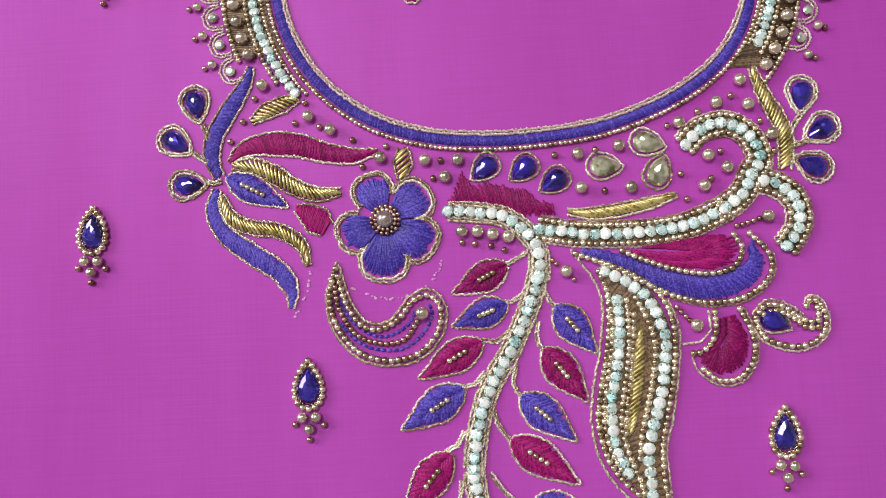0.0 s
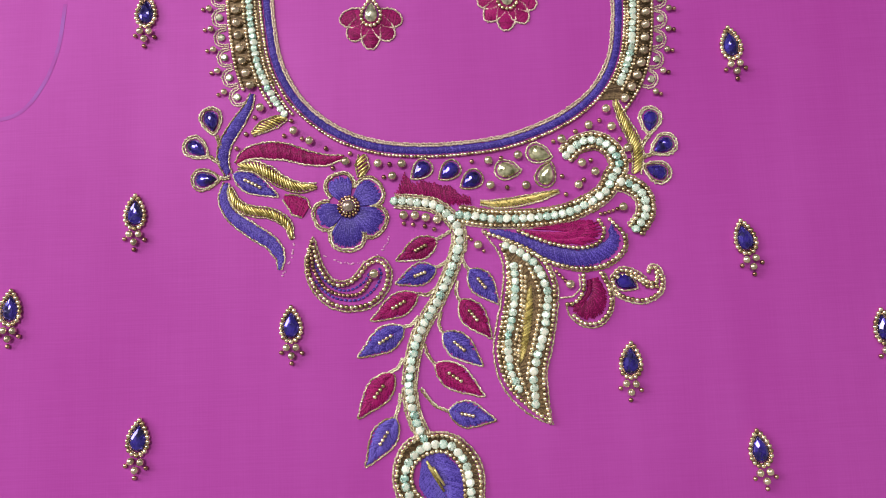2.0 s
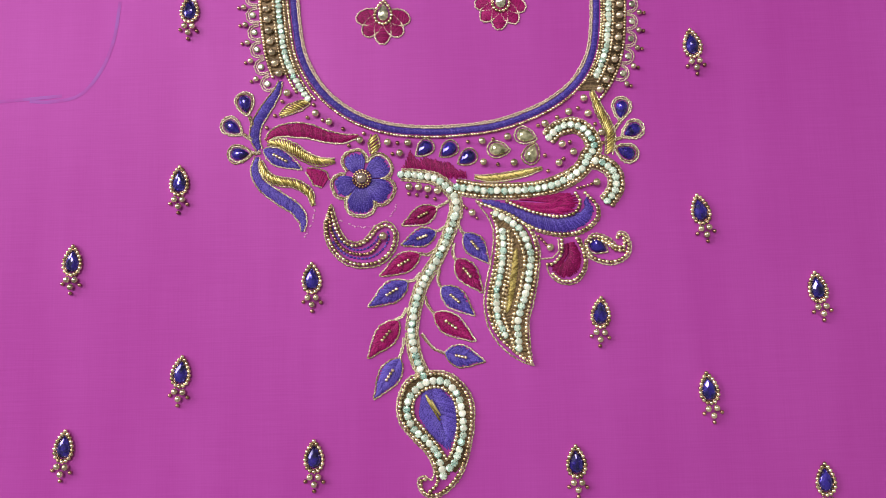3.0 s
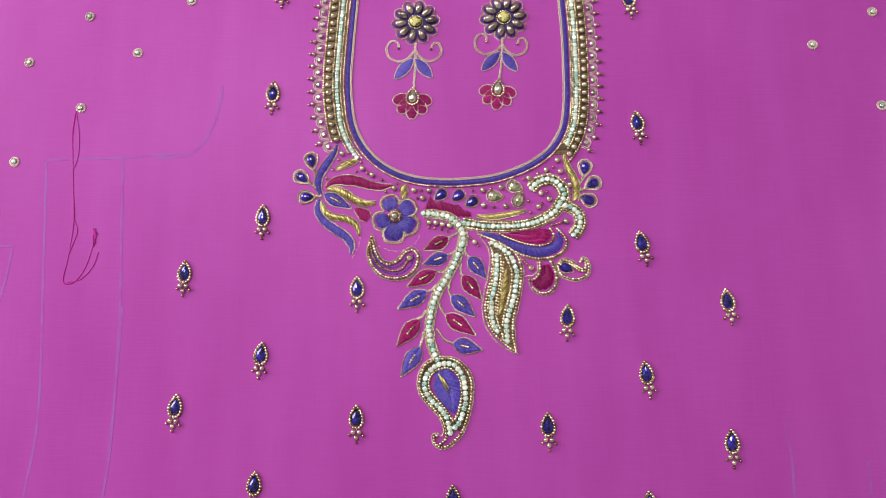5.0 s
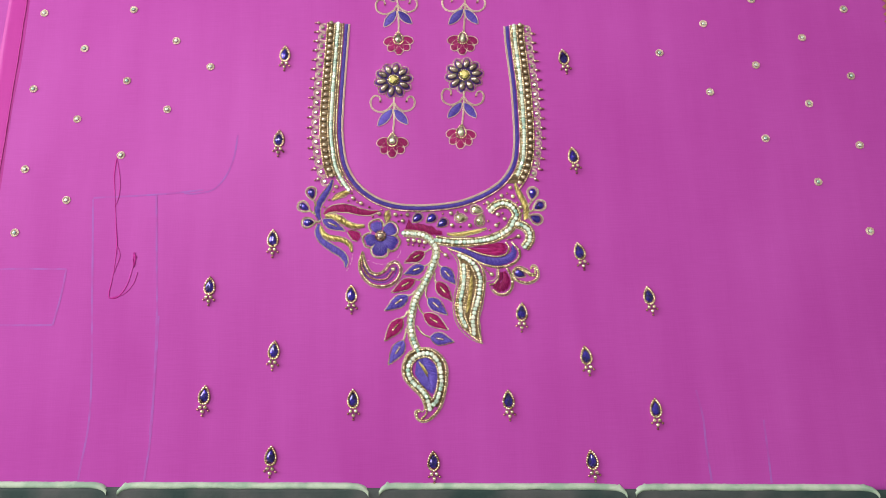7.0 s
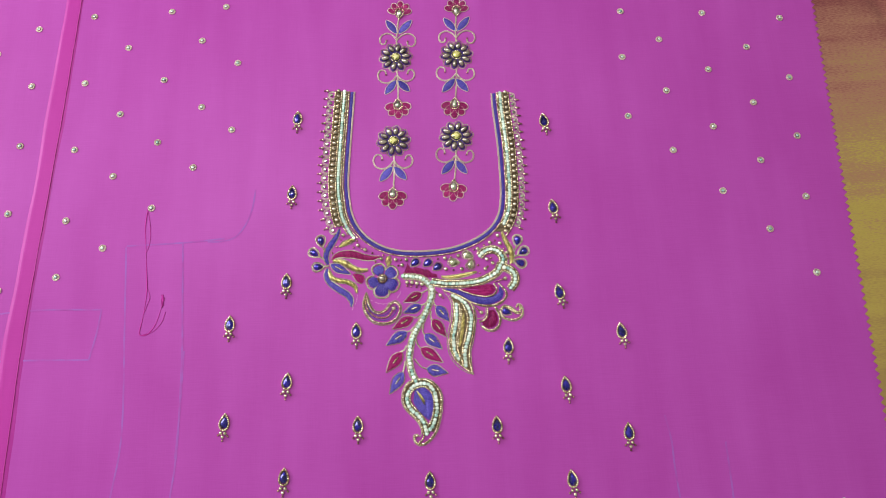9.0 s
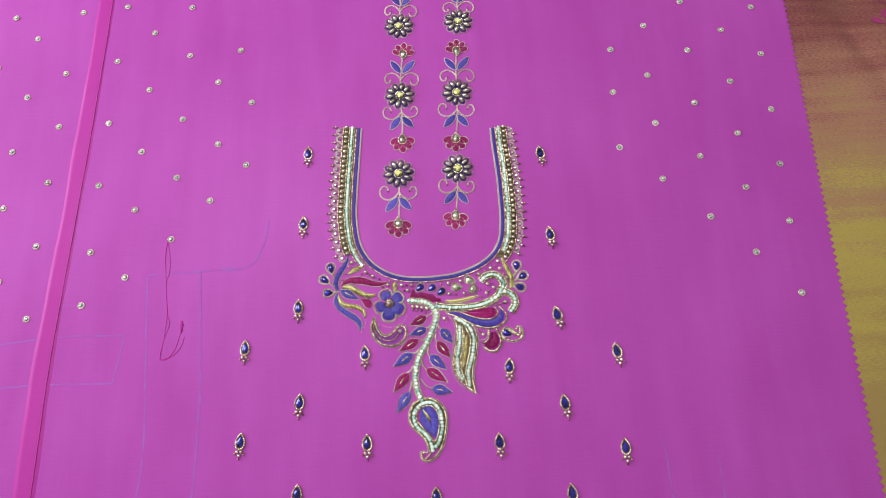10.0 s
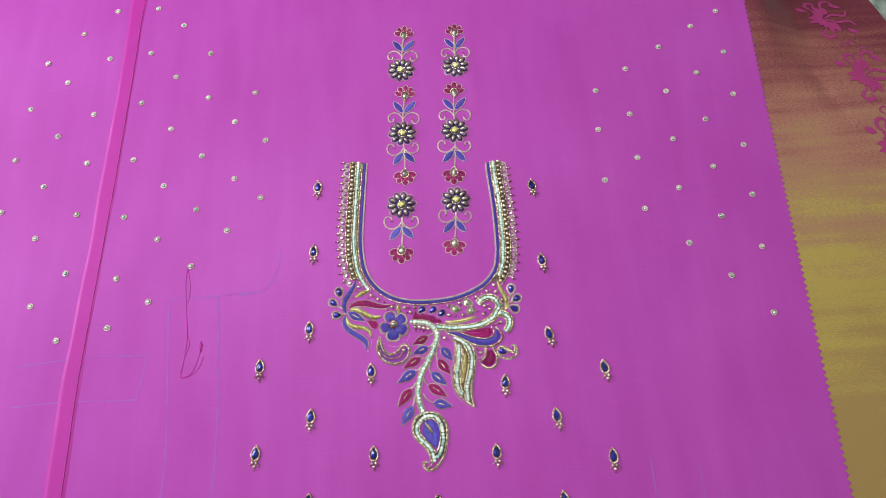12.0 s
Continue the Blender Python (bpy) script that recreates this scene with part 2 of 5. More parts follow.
def beads(path, d, mat, parent, name="seed_bead", gap=0.93, z=None, most=300):
    """A row of beads along a path; past the count that can be picked apart, one joined row."""
    d *= 1.12
    spots = even(path, d * min(gap, 0.96))
    z = d * 0.42 if z is None else z
    rng = random.Random(len(spots) + int(d * 10))
    spots = [(x + rng.uniform(-0.07, 0.07), y + rng.uniform(-0.07, 0.07), z + rng.uniform(-0.08, 0.08)) for x, y in spots]
    key = (parent.name, name)
    room = max(0, most - COUNT.get(key, 0))
    pieces(name, bead_mesh(d, mat), spots[:room], parent)
    COUNT[key] = COUNT.get(key, 0) + min(room, len(spots))
    if spots[room:]:
        g = Geo()
        for s in spots[room:]:
            g.ball(s, d / 2, 8, 6, (1, 1, 0.9))
        tagged(part(name + "_row", g, mat, parent), kind="stuff")


def spots_of(points, d, mat, parent, name="pearl", z=None):
    pieces(name, bead_mesh(d, mat, 14, 9), [(x, y, d * 0.45 if z is None else z) for x, y in points], parent)


def crystal_mesh(d, cut=0):
    """A round foiled stone: ten star facets, a small table; reflections are painted as lit, aqua or shaded facets,
    mixed by the number cut.
    """
    key = ("crystal", d, cut)
    if key not in SHARED:
        g = Geo()
        n = 10
        r = d / 2
        rings = [(r * 0.92, 0.0, 0.0), (r, 0.26 * d, 0.0), (r * 0.76, 0.36 * d, math.pi / n), (r * 0.44, 0.41 * d, 0.0)]
        v = [(q * math.cos(2 * math.pi * j / n + ph), q * math.sin(2 * math.pi * j / n + ph), z) for q, z, ph in rings for j in range(n)]
        f = [(j, (j + 1) % n, n + (j + 1) % n, n + j) for j in range(n)]
        for j in range(n):
            k = (j + 1) % n
            f += [(n + j, n + k, 2 * n + j), (2 * n + j, n + k, 2 * n + k)]
        for j in range(n):
            k = (j + 1) % n
            f += [(2 * n + j, 3 * n + k, 3 * n + j), (2 * n + j, 2 * n + k, 3 * n + k)]
        f.append(tuple(range(3 * n, 4 * n)))
        g.add(v, f)
        me = g.mesh("crystal", CRYSTAL, False)
        for m in (CRYSTAL_AQUA, CRYSTAL_SHADE, GOLD_BEAD):
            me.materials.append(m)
        # Random pick of painted reflections for rim, crown and table.
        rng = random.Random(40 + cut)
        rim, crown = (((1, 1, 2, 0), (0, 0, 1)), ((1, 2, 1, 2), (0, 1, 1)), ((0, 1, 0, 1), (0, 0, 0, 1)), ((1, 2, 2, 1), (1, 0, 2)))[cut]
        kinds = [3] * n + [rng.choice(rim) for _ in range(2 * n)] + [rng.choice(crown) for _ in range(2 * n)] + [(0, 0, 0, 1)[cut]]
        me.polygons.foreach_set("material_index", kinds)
        SHARED[key] = me
    return SHARED[key]


def crystals(path, d, parent, gap=1.06, table=None):
    d *= 1.26
    spots = even(path, d * min(gap, 0.87))
    rng = random.Random(len(spots))
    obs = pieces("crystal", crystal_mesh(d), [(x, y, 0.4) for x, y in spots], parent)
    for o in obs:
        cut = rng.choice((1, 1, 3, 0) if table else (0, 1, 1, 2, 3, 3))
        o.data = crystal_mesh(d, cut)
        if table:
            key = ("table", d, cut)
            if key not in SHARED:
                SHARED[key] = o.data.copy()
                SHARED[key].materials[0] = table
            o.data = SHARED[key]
        o.rotation_euler = (rng.uniform(-0.3, 0.3), rng.uniform(-0.3, 0.3), rng.uniform(0, 6))


def drop_outline(length, width, n=28, sharp=0.75):
    """A teardrop: round end at -y, point at +y, its middle at the origin."""
    out = []
    for i in range(n):
        a = 2 * math.pi * i / n
        s = math.sin(a / 2) ** sharp
        out.append((width / 2 * 1.27 * math.sin(a) * s, length / 2 * math.cos(a)))
    return out


def drop_mesh(length, width, mat, high=2.2):
    key = ("drop", length, width, mat.name)
    if key not in SHARED:
        g = Geo()
        o = np.array(drop_outline(length, width, 12))
        n = len(o)
        c = np.array([0, -length * 0.12])
        rings = [(1.0, 0.0), (1.0, high * 0.3), (0.82, high * 0.66), (0.5, high * 0.93), (0.18, high * 1.02)]
        v = []
        for k, z in rings:
            v += [(*(c + (p - c) * k), z) for p in o]
        f = [(i * n + j, i * n + (j + 1) % n, (i + 1) * n + (j + 1) % n, (i + 1) * n + j) for i in range(4) for j in range(n)]
        f = [q[::-1] for q in f]
        f.append(tuple(range(4 * n, 5 * n))[::-1])
        g.add(v, f)
        SHARED[key] = g.mesh("stone", mat, False)
    return SHARED[key]


def turned(points, at, angle, scale=1.0):
    c, s = math.cos(angle), math.sin(angle)
    return [(at[0] + scale * (c * x - s * y), at[1] + scale * (s * x + c * y)) for x, y in points]


def spline(points, step=0.5, closed=False):
    """A smooth line through a few points, sampled evenly."""
    p = np.asarray(points, float)
    if closed:
        p = np.concatenate([p[-1:], p, p[:2]])
    else:
        p = np.concatenate([2 * p[:1] - p[1:2], p, 2 * p[-1:] - p[-2:-1]])
    out = []
    for i in range(1, len(p) - 2):
        t = np.linspace(0, 1, 16, endpoint=False)[:, None]
        a, b, c, d = p[i - 1 : i + 3]
        out.append(0.5 * (2 * b + (c - a) * t + (2 * a - 5 * b + 4 * c - d) * t**2 + (3 * b - a - 3 * c + d) * t**3))
    out.append(p[-2:-1])
    return np.array(even(np.concatenate(out), step))


def even(path, step):
    p = np.asarray(path, float)
    s = np.r_[0, np.cumsum(np.linalg.norm(np.diff(p, axis=0), axis=1))]
    n = max(2, int(round(s[-1] / step)) + 1)
    q = np.linspace(0, s[-1], n)
    return [tuple(np.interp(x, s, p[:, k]) for k in range(p.shape[1])) for x in q]


def offset(path, d):
    """The path moved d to its left."""
    p = np.asarray(path, float)
    t = np.gradient(p, axis=0)
    t /= np.linalg.norm(t, axis=1)[:, None] + 1e-9
    return p + np.stack([-t[:, 1], t[:, 0]], 1) * (np.asarray(d)[:, None] if hasattr(d, "__len__") else d)


def rope(geo, path, r=0.55, z=None):
    """A couched metal cord of three loosely twisted strands."""
    r = r * 0.98
    p = np.array(even(path, 0.42 * r / 0.55))
    z = r * 0.8 if z is None else z
    t = np.gradient(p, axis=0)
    t /= np.linalg.norm(t, axis=1)[:, None] + 1e-9
    nrm = np.stack([-t[:, 1], t[:, 0]], 1)
    jit = np.random.RandomState(len(p))
    s = np.arange(len(p)) * 2 * math.pi / 6.0
    p = p + nrm * jit.normal(0, 0.17, len(p))[:, None]
    s = s + np.cumsum(jit.uniform(-0.35, 0.35, len(p)))
    for ph in (0, 2.1, 4.2):
        a = s + ph
        q = np.c_[p + nrm * (0.6 * r * np.cos(a))[:, None], z + 0.42 * r * np.sin(a)]
        geo.tube(q, r * 0.44 * (1 + jit.uniform(-0.5, 0.5, len(p))), 4)


def cord(parent, paths, r=0.55, mat=None, name="cord"):
    for p in paths:
        g = Geo()
        rope(g, p, r)
        part(name, g, mat or GOLD_CORD, parent)


def matched(left, right):
    """Two edges with the same number of points."""
    l, r = np.asarray(left, float), np.asarray(right, float)
    n = max(len(l), len(r))
    fit_to = lambda a: np.stack([np.interp(np.linspace(0, len(a) - 1, n), range(len(a)), a[:, k]) for k in (0, 1)], 1)  # noqa: E731
    return fit_to(l), fit_to(r)


def satin(geo, left, right, spacing=0.5, high=0.55, slant=0.0, ragged=0.25, seed=1, width=None, base=0.05):
    """Threads laid side by side from one edge to the other."""
    rng = random.Random(seed)
    l, r = matched(left, right)
    n_in = len(l)
    mid = (l + r) / 2
    length = np.linalg.norm(np.diff(mid, axis=0), axis=1).sum()
    n = max(3, int(length / spacing))
    w = (width or spacing * 1.5) / 2
    for i in range(n):
        u = (i + 0.5) / n
        ul, ur = min(1, max(0, u - slant / max(length, 1))), min(1, max(0, u + slant / max(length, 1)))
        a = np.array([np.interp(ul * (n_in - 1), range(n_in), l[:, k]) for k in (0, 1)])
        b = np.array([np.interp(ur * (n_in - 1), range(n_in), r[:, k]) for k in (0, 1)])
        d = b - a
        ln = np.linalg.norm(d)
        if ln < 0.15:
            continue
        d /= ln
        a = a - d * rng.uniform(-ragged, ragged)
        b = b + d * rng.uniform(-ragged, ragged)
        lift = rng.uniform(0.75, 1.1) * high * min(1, ln / 3 + 0.25)
        thread(geo, a, b, w, lift, base)


def thread(geo, a, b, w, lift, base=0.05):
    d = b - a
    nrm = np.array([-d[1], d[0]]) / (np.linalg.norm(d) + 1e-9)
    v = []
    for k, h in ((0, 0.05), (0.12, 0.65), (0.5, 1.0), (0.88, 0.65), (1, 0.05)):
        c = a + d * k
        z = base + lift * h
        v += [(*(c + nrm * w), z - 0.1), (*c, z + w * 0.9), (*(c - nrm * w), z - 0.1)]
    f = []
    for i in range(4):
        j = 3 * i
        f += [(j, j + 3, j + 4, j + 1), (j + 1, j + 4, j + 5, j + 2)]
    geo.add(v, [q[::-1] for q in f])


def bullion(parent, left, right, spacing=1.0, slant=2.2, r=0.5):
    """Short cut pieces of coiled gold wire laid aslant, each a part of its own."""
    rng = random.Random(len(left))
    l, r_ = matched(left, right)
    n_in = len(l)
    length = np.linalg.norm(np.diff((l + r_) / 2, axis=0), axis=1).sum()
    n = max(3, int(length / spacing))
    for i in range(n):
        u = (i + 0.5) / n
        ul, ur = min(1, max(0, u - slant / length)), min(1, max(0, u + slant / length))
        a = np.array([np.interp(ul * (n_in - 1), range(n_in), l[:, k]) for k in (0, 1)])
        b = np.array([np.interp(ur * (n_in - 1), range(n_in), r_[:, k]) for k in (0, 1)])
        if np.linalg.norm(b - a) < 0.5:
            continue
        ks = (0, 0.15, 0.5, 0.85, 1)
        hs = (0.3, 0.9, 1.3, 0.9, 0.3)
        geo = Geo()
        lift = rng.uniform(0.85, 1.25)
        geo.tube([(*(a + (b - a) * k), r * (0.3 + h * lift)) for k, h in zip(ks, hs)], [r * 0.6, r, r, r, r * 0.6], 6)
        part("bullion_wire", geo, BULLION, parent)


def widths(path, profile):
    """Widths along a path from a few even stops."""
    return np.interp(np.linspace(0, 1, len(path)), np.linspace(0, 1, len(profile)), profile)


def ribbon(points, profile):
    """The two edges of a stroke with a changing width."""
    c = spline(points, 0.6)
    w = widths(c, profile)
    return offset(c, w / 2), offset(c, -w / 2), c


# ---- the cloth, the frame and the room ----
def slab(name, outline, z0, z1, mat, label="", category="", kind="structure"):
    """A flat piece with thickness, from an outline in millimetres."""
    g = Geo()
    n = len(outline)
    g.add([(x, y, z0) for x, y in outline] + [(x, y, z1) for x, y in outline],
          [tuple(range(n))[::-1], tuple(range(n, 2 * n))] + [(i, (i + 1) % n, n + (i + 1) % n, n + i) for i in range(n)])
    return tagged(new(name, g.mesh(name, mat, False)), label, category, "", kind)


def box(geo, x0, y0, z0, x1, y1, z1):
    geo.add([(x, y, z) for z in (z0, z1) for x, y in ((x0, y0), (x1, y0), (x1, y1), (x0, y1))],
            [(3, 2, 1, 0), (4, 5, 6, 7), (0, 1, 5, 4), (1, 2, 6, 5), (2, 3, 7, 6), (3, 0, 4, 7)])


FLOOR_Z = -260.0
PLASTER = varied("cream_wall_paint", (0.62, 0.60, 0.54), (0.70, 0.68, 0.62), 3, 0.8, bump=0.1, bump_scale=60)
CEILING_PAINT = varied("white_ceiling_paint", (0.74, 0.74, 0.72), (0.80, 0.80, 0.78), 3, 0.85, bump=0.1, bump_scale=50)
FLOOR_TILE = varied("speckled_grey_green_tile", (0.20, 0.25, 0.22), (0.42, 0.48, 0.43), 45, 0.35, bump=0.05)
WOOD = varied("dark_wood", (0.09, 0.05, 0.025), (0.20, 0.11, 0.05), 12, 0.5, bump=0.2, stretch=(1, 8, 8))
TEAL_CLOTH = varied("dark_teal_cloth", (0.015, 0.045, 0.050), (0.075, 0.085, 0.10), 22, 0.8, bump=0.3, bump_scale=700)
MINT_CLOTH = varied("pale_mint_frayed_edge", (0.30, 0.46, 0.39), (0.50, 0.63, 0.56), 70, 0.85, bump=0.3, bump_scale=900)

floor = slab("floor", [(-2600, -2600), (2600, -2600), (2600, 2600), (-2600, 2600)], FLOOR_Z - 40, FLOOR_Z, FLOOR_TILE, "speckled grey-green tiled floor", "floor")
ceiling = slab("ceiling", [(-2500, -2500), (2500, -2500), (2500, 2500), (-2500, 2500)], 2100, 2150, CEILING_PAINT, "white painted ceiling", "ceiling")
# Unseen north wall, made dark so the border's far end reflects less light.
NORTH = varied("dark_reflection_wall", (0.20, 0.14, 0.10), (0.28, 0.20, 0.15), 3, 0.8, bump=0.1, bump_scale=60)
for nm, x0, y0, x1, y1 in (("wall_north", -2500, 2500, 2500, 2600), ("wall_south", -2500, -2600, 2500, -2500), ("wall_east", 2500, -2600, 2600, 2600)):
    g = Geo()
    box(g, x0, y0, FLOOR_Z, x1, y1, 2100)
    tagged(new(nm, g.mesh(nm, NORTH if nm == "wall_north" else PLASTER, False)), "unseen wall, made dark brown to darken reflections in the border" if nm == "wall_north" else "cream painted wall", "wall", "", "structure")
# Opening assumed to go with the added west lamp.
g = Geo()
box(g, -2600, -2600, FLOOR_Z, -2500, 100, 2100)
box(g, -2600, 1700, FLOOR_Z, -2500, 2600, 2100)
box(g, -2600, 100, FLOOR_Z, -2500, 1700, 500)
box(g, -2600, 100, 1800, -2500, 1700, 2100)
tagged(new("wall_west", g.mesh("wall_west", PLASTER, False)), "cream painted wall with an assumed, unseen window opening", "wall", "", "structure")

# main silk cloth: one finely divided sheet with soft waves far from the worked part
def cloth(name, x0, x1, y0, y1, step, height, mat, label, category, thick=0.35):
    xs, ys = np.arange(x0, x1 + step, step), np.arange(y0, y1 + step, step)
    g = Geo()
    v = [(x if x < 300 else 300 + (x - 300) * (border_edge(y) + 12 - 300) / (xs[-1] - 300), y, height(x, y)) for y in ys for x in xs]
    nx = len(xs)
    f = [(j * nx + i, j * nx + i + 1, (j + 1) * nx + i + 1, (j + 1) * nx + i) for j in range(len(ys) - 1) for i in range(nx - 1)]
    g.add(v, f)
    ob = new(name, g.mesh(name, mat))
    mod = ob.modifiers.new("thickness", "SOLIDIFY")
    mod.thickness, mod.offset = thick * 0.001, -1
    return tagged(ob, label, category)


def roll_off(y):
    """The far end of the cloth bends down, shaped so to make it darker."""
    return -14.0 * max(0.0, (y - 375) / 165) ** 1.6


def soft_sag(x, y):
    far = max(0.0, (abs(x - 10) - 190) / 240)
    far = max(far, (y - 200) / 240 if y > 200 else 0)
    return roll_off(y) - 0.02 + 0.5 * min(far, 1) * (noise.noise((x * 0.008, y * 0.002, 0.3)) - 0.35)


def border_edge(y):
    """Where the silk meets the gold border."""
    return 412.0 + 0.0000150 * y**2 + 0.0385 * y


# board under the cloth
g = Geo()
box(g, -640, -222, FLOOR_Z, 405, 360, -3)
tagged(new("work_table", g.mesh("work_table", WOOD, False)), "low dark wooden table under the stretched silk", "table")

main = cloth("silk_cloth", -640, 420, -250, 540, 9, soft_sag, SILK, "magenta shot-silk blouse cloth stretched flat", "fabric")


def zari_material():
    """Gold thread woven on magenta, with picks and cross streaks whose glints are in the colour; its reflected sheen,
    yellow gold near to copper and dark maroon far, is painted along y.
    """
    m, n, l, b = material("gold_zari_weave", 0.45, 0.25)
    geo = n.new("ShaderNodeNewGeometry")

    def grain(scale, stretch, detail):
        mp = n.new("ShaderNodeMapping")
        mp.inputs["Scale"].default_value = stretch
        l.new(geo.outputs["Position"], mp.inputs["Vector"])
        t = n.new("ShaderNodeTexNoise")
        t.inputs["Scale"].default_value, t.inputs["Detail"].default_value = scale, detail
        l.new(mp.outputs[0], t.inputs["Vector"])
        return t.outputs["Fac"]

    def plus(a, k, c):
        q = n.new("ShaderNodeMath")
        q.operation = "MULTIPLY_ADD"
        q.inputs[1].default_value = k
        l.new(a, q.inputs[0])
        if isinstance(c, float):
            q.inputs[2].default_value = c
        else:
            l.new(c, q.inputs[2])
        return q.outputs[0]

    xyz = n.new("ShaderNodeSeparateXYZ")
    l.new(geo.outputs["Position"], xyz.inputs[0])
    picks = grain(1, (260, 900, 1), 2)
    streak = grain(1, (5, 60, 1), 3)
    # Reflected sheen painted along y: bright gold near, shaded maroon at the far end.
    sheen_mix = plus(xyz.outputs[1], -1.35, 0.22)
    sheen_mix = plus(grain(9, (1, 1, 1), 3), 0.35, sheen_mix)
    sheen_mix = plus(streak, 0.4, sheen_mix)
    sheen_mix = plus(picks, 0.45, sheen_mix)
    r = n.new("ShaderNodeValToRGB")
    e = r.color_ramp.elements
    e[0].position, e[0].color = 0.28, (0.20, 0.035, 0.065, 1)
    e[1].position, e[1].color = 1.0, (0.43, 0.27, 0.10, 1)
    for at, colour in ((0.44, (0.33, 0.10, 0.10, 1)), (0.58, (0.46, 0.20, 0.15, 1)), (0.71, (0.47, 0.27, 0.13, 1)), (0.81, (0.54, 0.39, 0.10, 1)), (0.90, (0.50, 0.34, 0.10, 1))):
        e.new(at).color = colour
    l.new(sheen_mix, r.inputs["Fac"])
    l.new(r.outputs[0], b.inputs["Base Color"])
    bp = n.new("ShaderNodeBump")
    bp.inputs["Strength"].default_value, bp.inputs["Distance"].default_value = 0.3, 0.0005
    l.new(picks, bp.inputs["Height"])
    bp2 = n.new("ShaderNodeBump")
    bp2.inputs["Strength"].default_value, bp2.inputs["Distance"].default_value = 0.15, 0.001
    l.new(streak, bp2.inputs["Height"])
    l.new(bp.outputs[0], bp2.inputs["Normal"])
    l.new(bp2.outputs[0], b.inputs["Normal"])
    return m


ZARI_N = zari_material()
BROCADE = silk_material("magenta_brocade", (0.33, 0.030, 0.15), (0.43, 0.055, 0.22), (0.8, 0.3, 0.6))


def border_height(x, y):
    u = (x - 420) / 190
    # The drop at the far end is shaped to turn it darker.
    lift = 1.0 + roll_off(y) - 46.0 * max(0, (y - 215) / 200) ** 1.5 * min(1, max(0, (x - 448) / 60)) + 1.2 * noise.noise((x * 0.012, y * 0.006, 2.2)) * min(1, u * 4 + 0.1)
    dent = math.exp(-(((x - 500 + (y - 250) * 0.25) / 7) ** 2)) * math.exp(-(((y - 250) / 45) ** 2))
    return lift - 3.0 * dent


g = Geo()
rows, cols = [], 26
y, k = -262.0, 0
while y < 540:
    x_in = border_edge(y) + (0.0 if k % 2 else 4.2)
    rows.append([(x_in + (627 - x_in) * (c / cols) ** 1.0, y) for c in range(cols + 1)])
    y += 3.7
    k += 1
g.add([(x, y, 0.25 + (border_height(x, y) - 1.0) * min(1, (x - border_edge(y)) / 40) + 0.4) for r in rows for x, y in r],
      [(j * (cols + 1) + c, j * (cols + 1) + c + 1, (j + 1) * (cols + 1) + c + 1, (j + 1) * (cols + 1) + c) for j in range(len(rows) - 1) for c in range(cols)])
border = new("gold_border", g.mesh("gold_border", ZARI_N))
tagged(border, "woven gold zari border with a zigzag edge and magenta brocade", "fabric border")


def flat_leaf(geo, base, tip, width, z):
    b, t = np.array(base, float), np.array(tip, float)
    d = t - b
    nrm = np.array([-d[1], d[0]]) / np.linalg.norm(d)
    ks = np.linspace(0, 1, 9)
    ws = width / 2 * np.sin(np.pi * ks) ** 0.8
    pts = [b + d * k + nrm * w for k, w in zip(ks, ws)] + [b + d * k - nrm * w for k, w in list(zip(ks, ws))[::-1][1:-1]]
    geo.add([(x, y, border_height(x, y) + z) for x, y in pts], [tuple(range(len(pts)))[::-1]])


def woven_curl(geo, points, width):
    """A flat woven line that tapers to both ends."""
    arc = spline(points, 2.5)
    w = width / 2 * np.sin(np.pi * (0.12 + 0.8 * np.linspace(0, 1, len(arc)))) + 0.2
    l, r = offset(arc, w), offset(arc, -w)
    n = len(arc)
    geo.add([(x, y, border_height(x, y) + 0.15) for x, y in [*l, *r]], [(i, n + i, n + i + 1, i + 1) for i in range(n - 1)])


def brocade_sprig(at, s):
    """A woven acanthus: a fan of leaves that points across the border, a bud, curls above and below, fine tracery under it."""
    x0, y0 = at
    P = lambda u, v: (x0 + u * s, y0 + v * s)  # noqa: E731
    shapes = []
    for i, a in enumerate(range(95, 276, 20)):
        c, d = math.cos(radians(a)), math.sin(radians(a))
        far = 30 + 5 * math.sin(i * 1.7)
        g = Geo()
        flat_leaf(g, P(9 * c, 9 * d), P(far * c, far * d), (9.5 - 0.6 * (i % 2)) * s, 0.15)
        shapes.append(("woven_leaf", g))
    for u, v, w in ((-40, 24, 9), (14, 30, 8), (16, -30, 8)):
        g = Geo()
        flat_leaf(g, P(u + 12, v - 6), P(u - 2, v + 4), w * s, 0.15)
        shapes.append(("woven_bud", g))
    for pts in ([(-18, 20), (-25, 31), (-19, 40), (-11, 36), (-14, 30)], [(-4, 26), (2, 40), (13, 42), (16, 33), (9, 31)], [(-14, -24), (-24, -36), (-17, -44), (-9, -40), (-13, -34)],
                [(-8, 0), (6, 8), (22, 4), (30, 16)], [(-8, -2), (8, -10), (24, -8), (32, -20)]):
        g = Geo()
        woven_curl(g, [P(*p) for p in pts], 4.6 * s)
        shapes.append(("woven_curl", g))
    for k in range(4):
        v = -52 - 9 * (k % 2) - 6 * k
        g = Geo()
        woven_curl(g, [P(-14 + 11 * k, v), P(-20 + 11 * k, v + 7), P(-13 + 11 * k, v + 12), P(-7 + 11 * k, v + 7), P(-11 + 11 * k, v + 4)], 1.8 * s)
        shapes.append(("woven_tracery", g))
    for name, g in shapes:
        part(name, g, BROCADE, border, "magenta woven brocade")


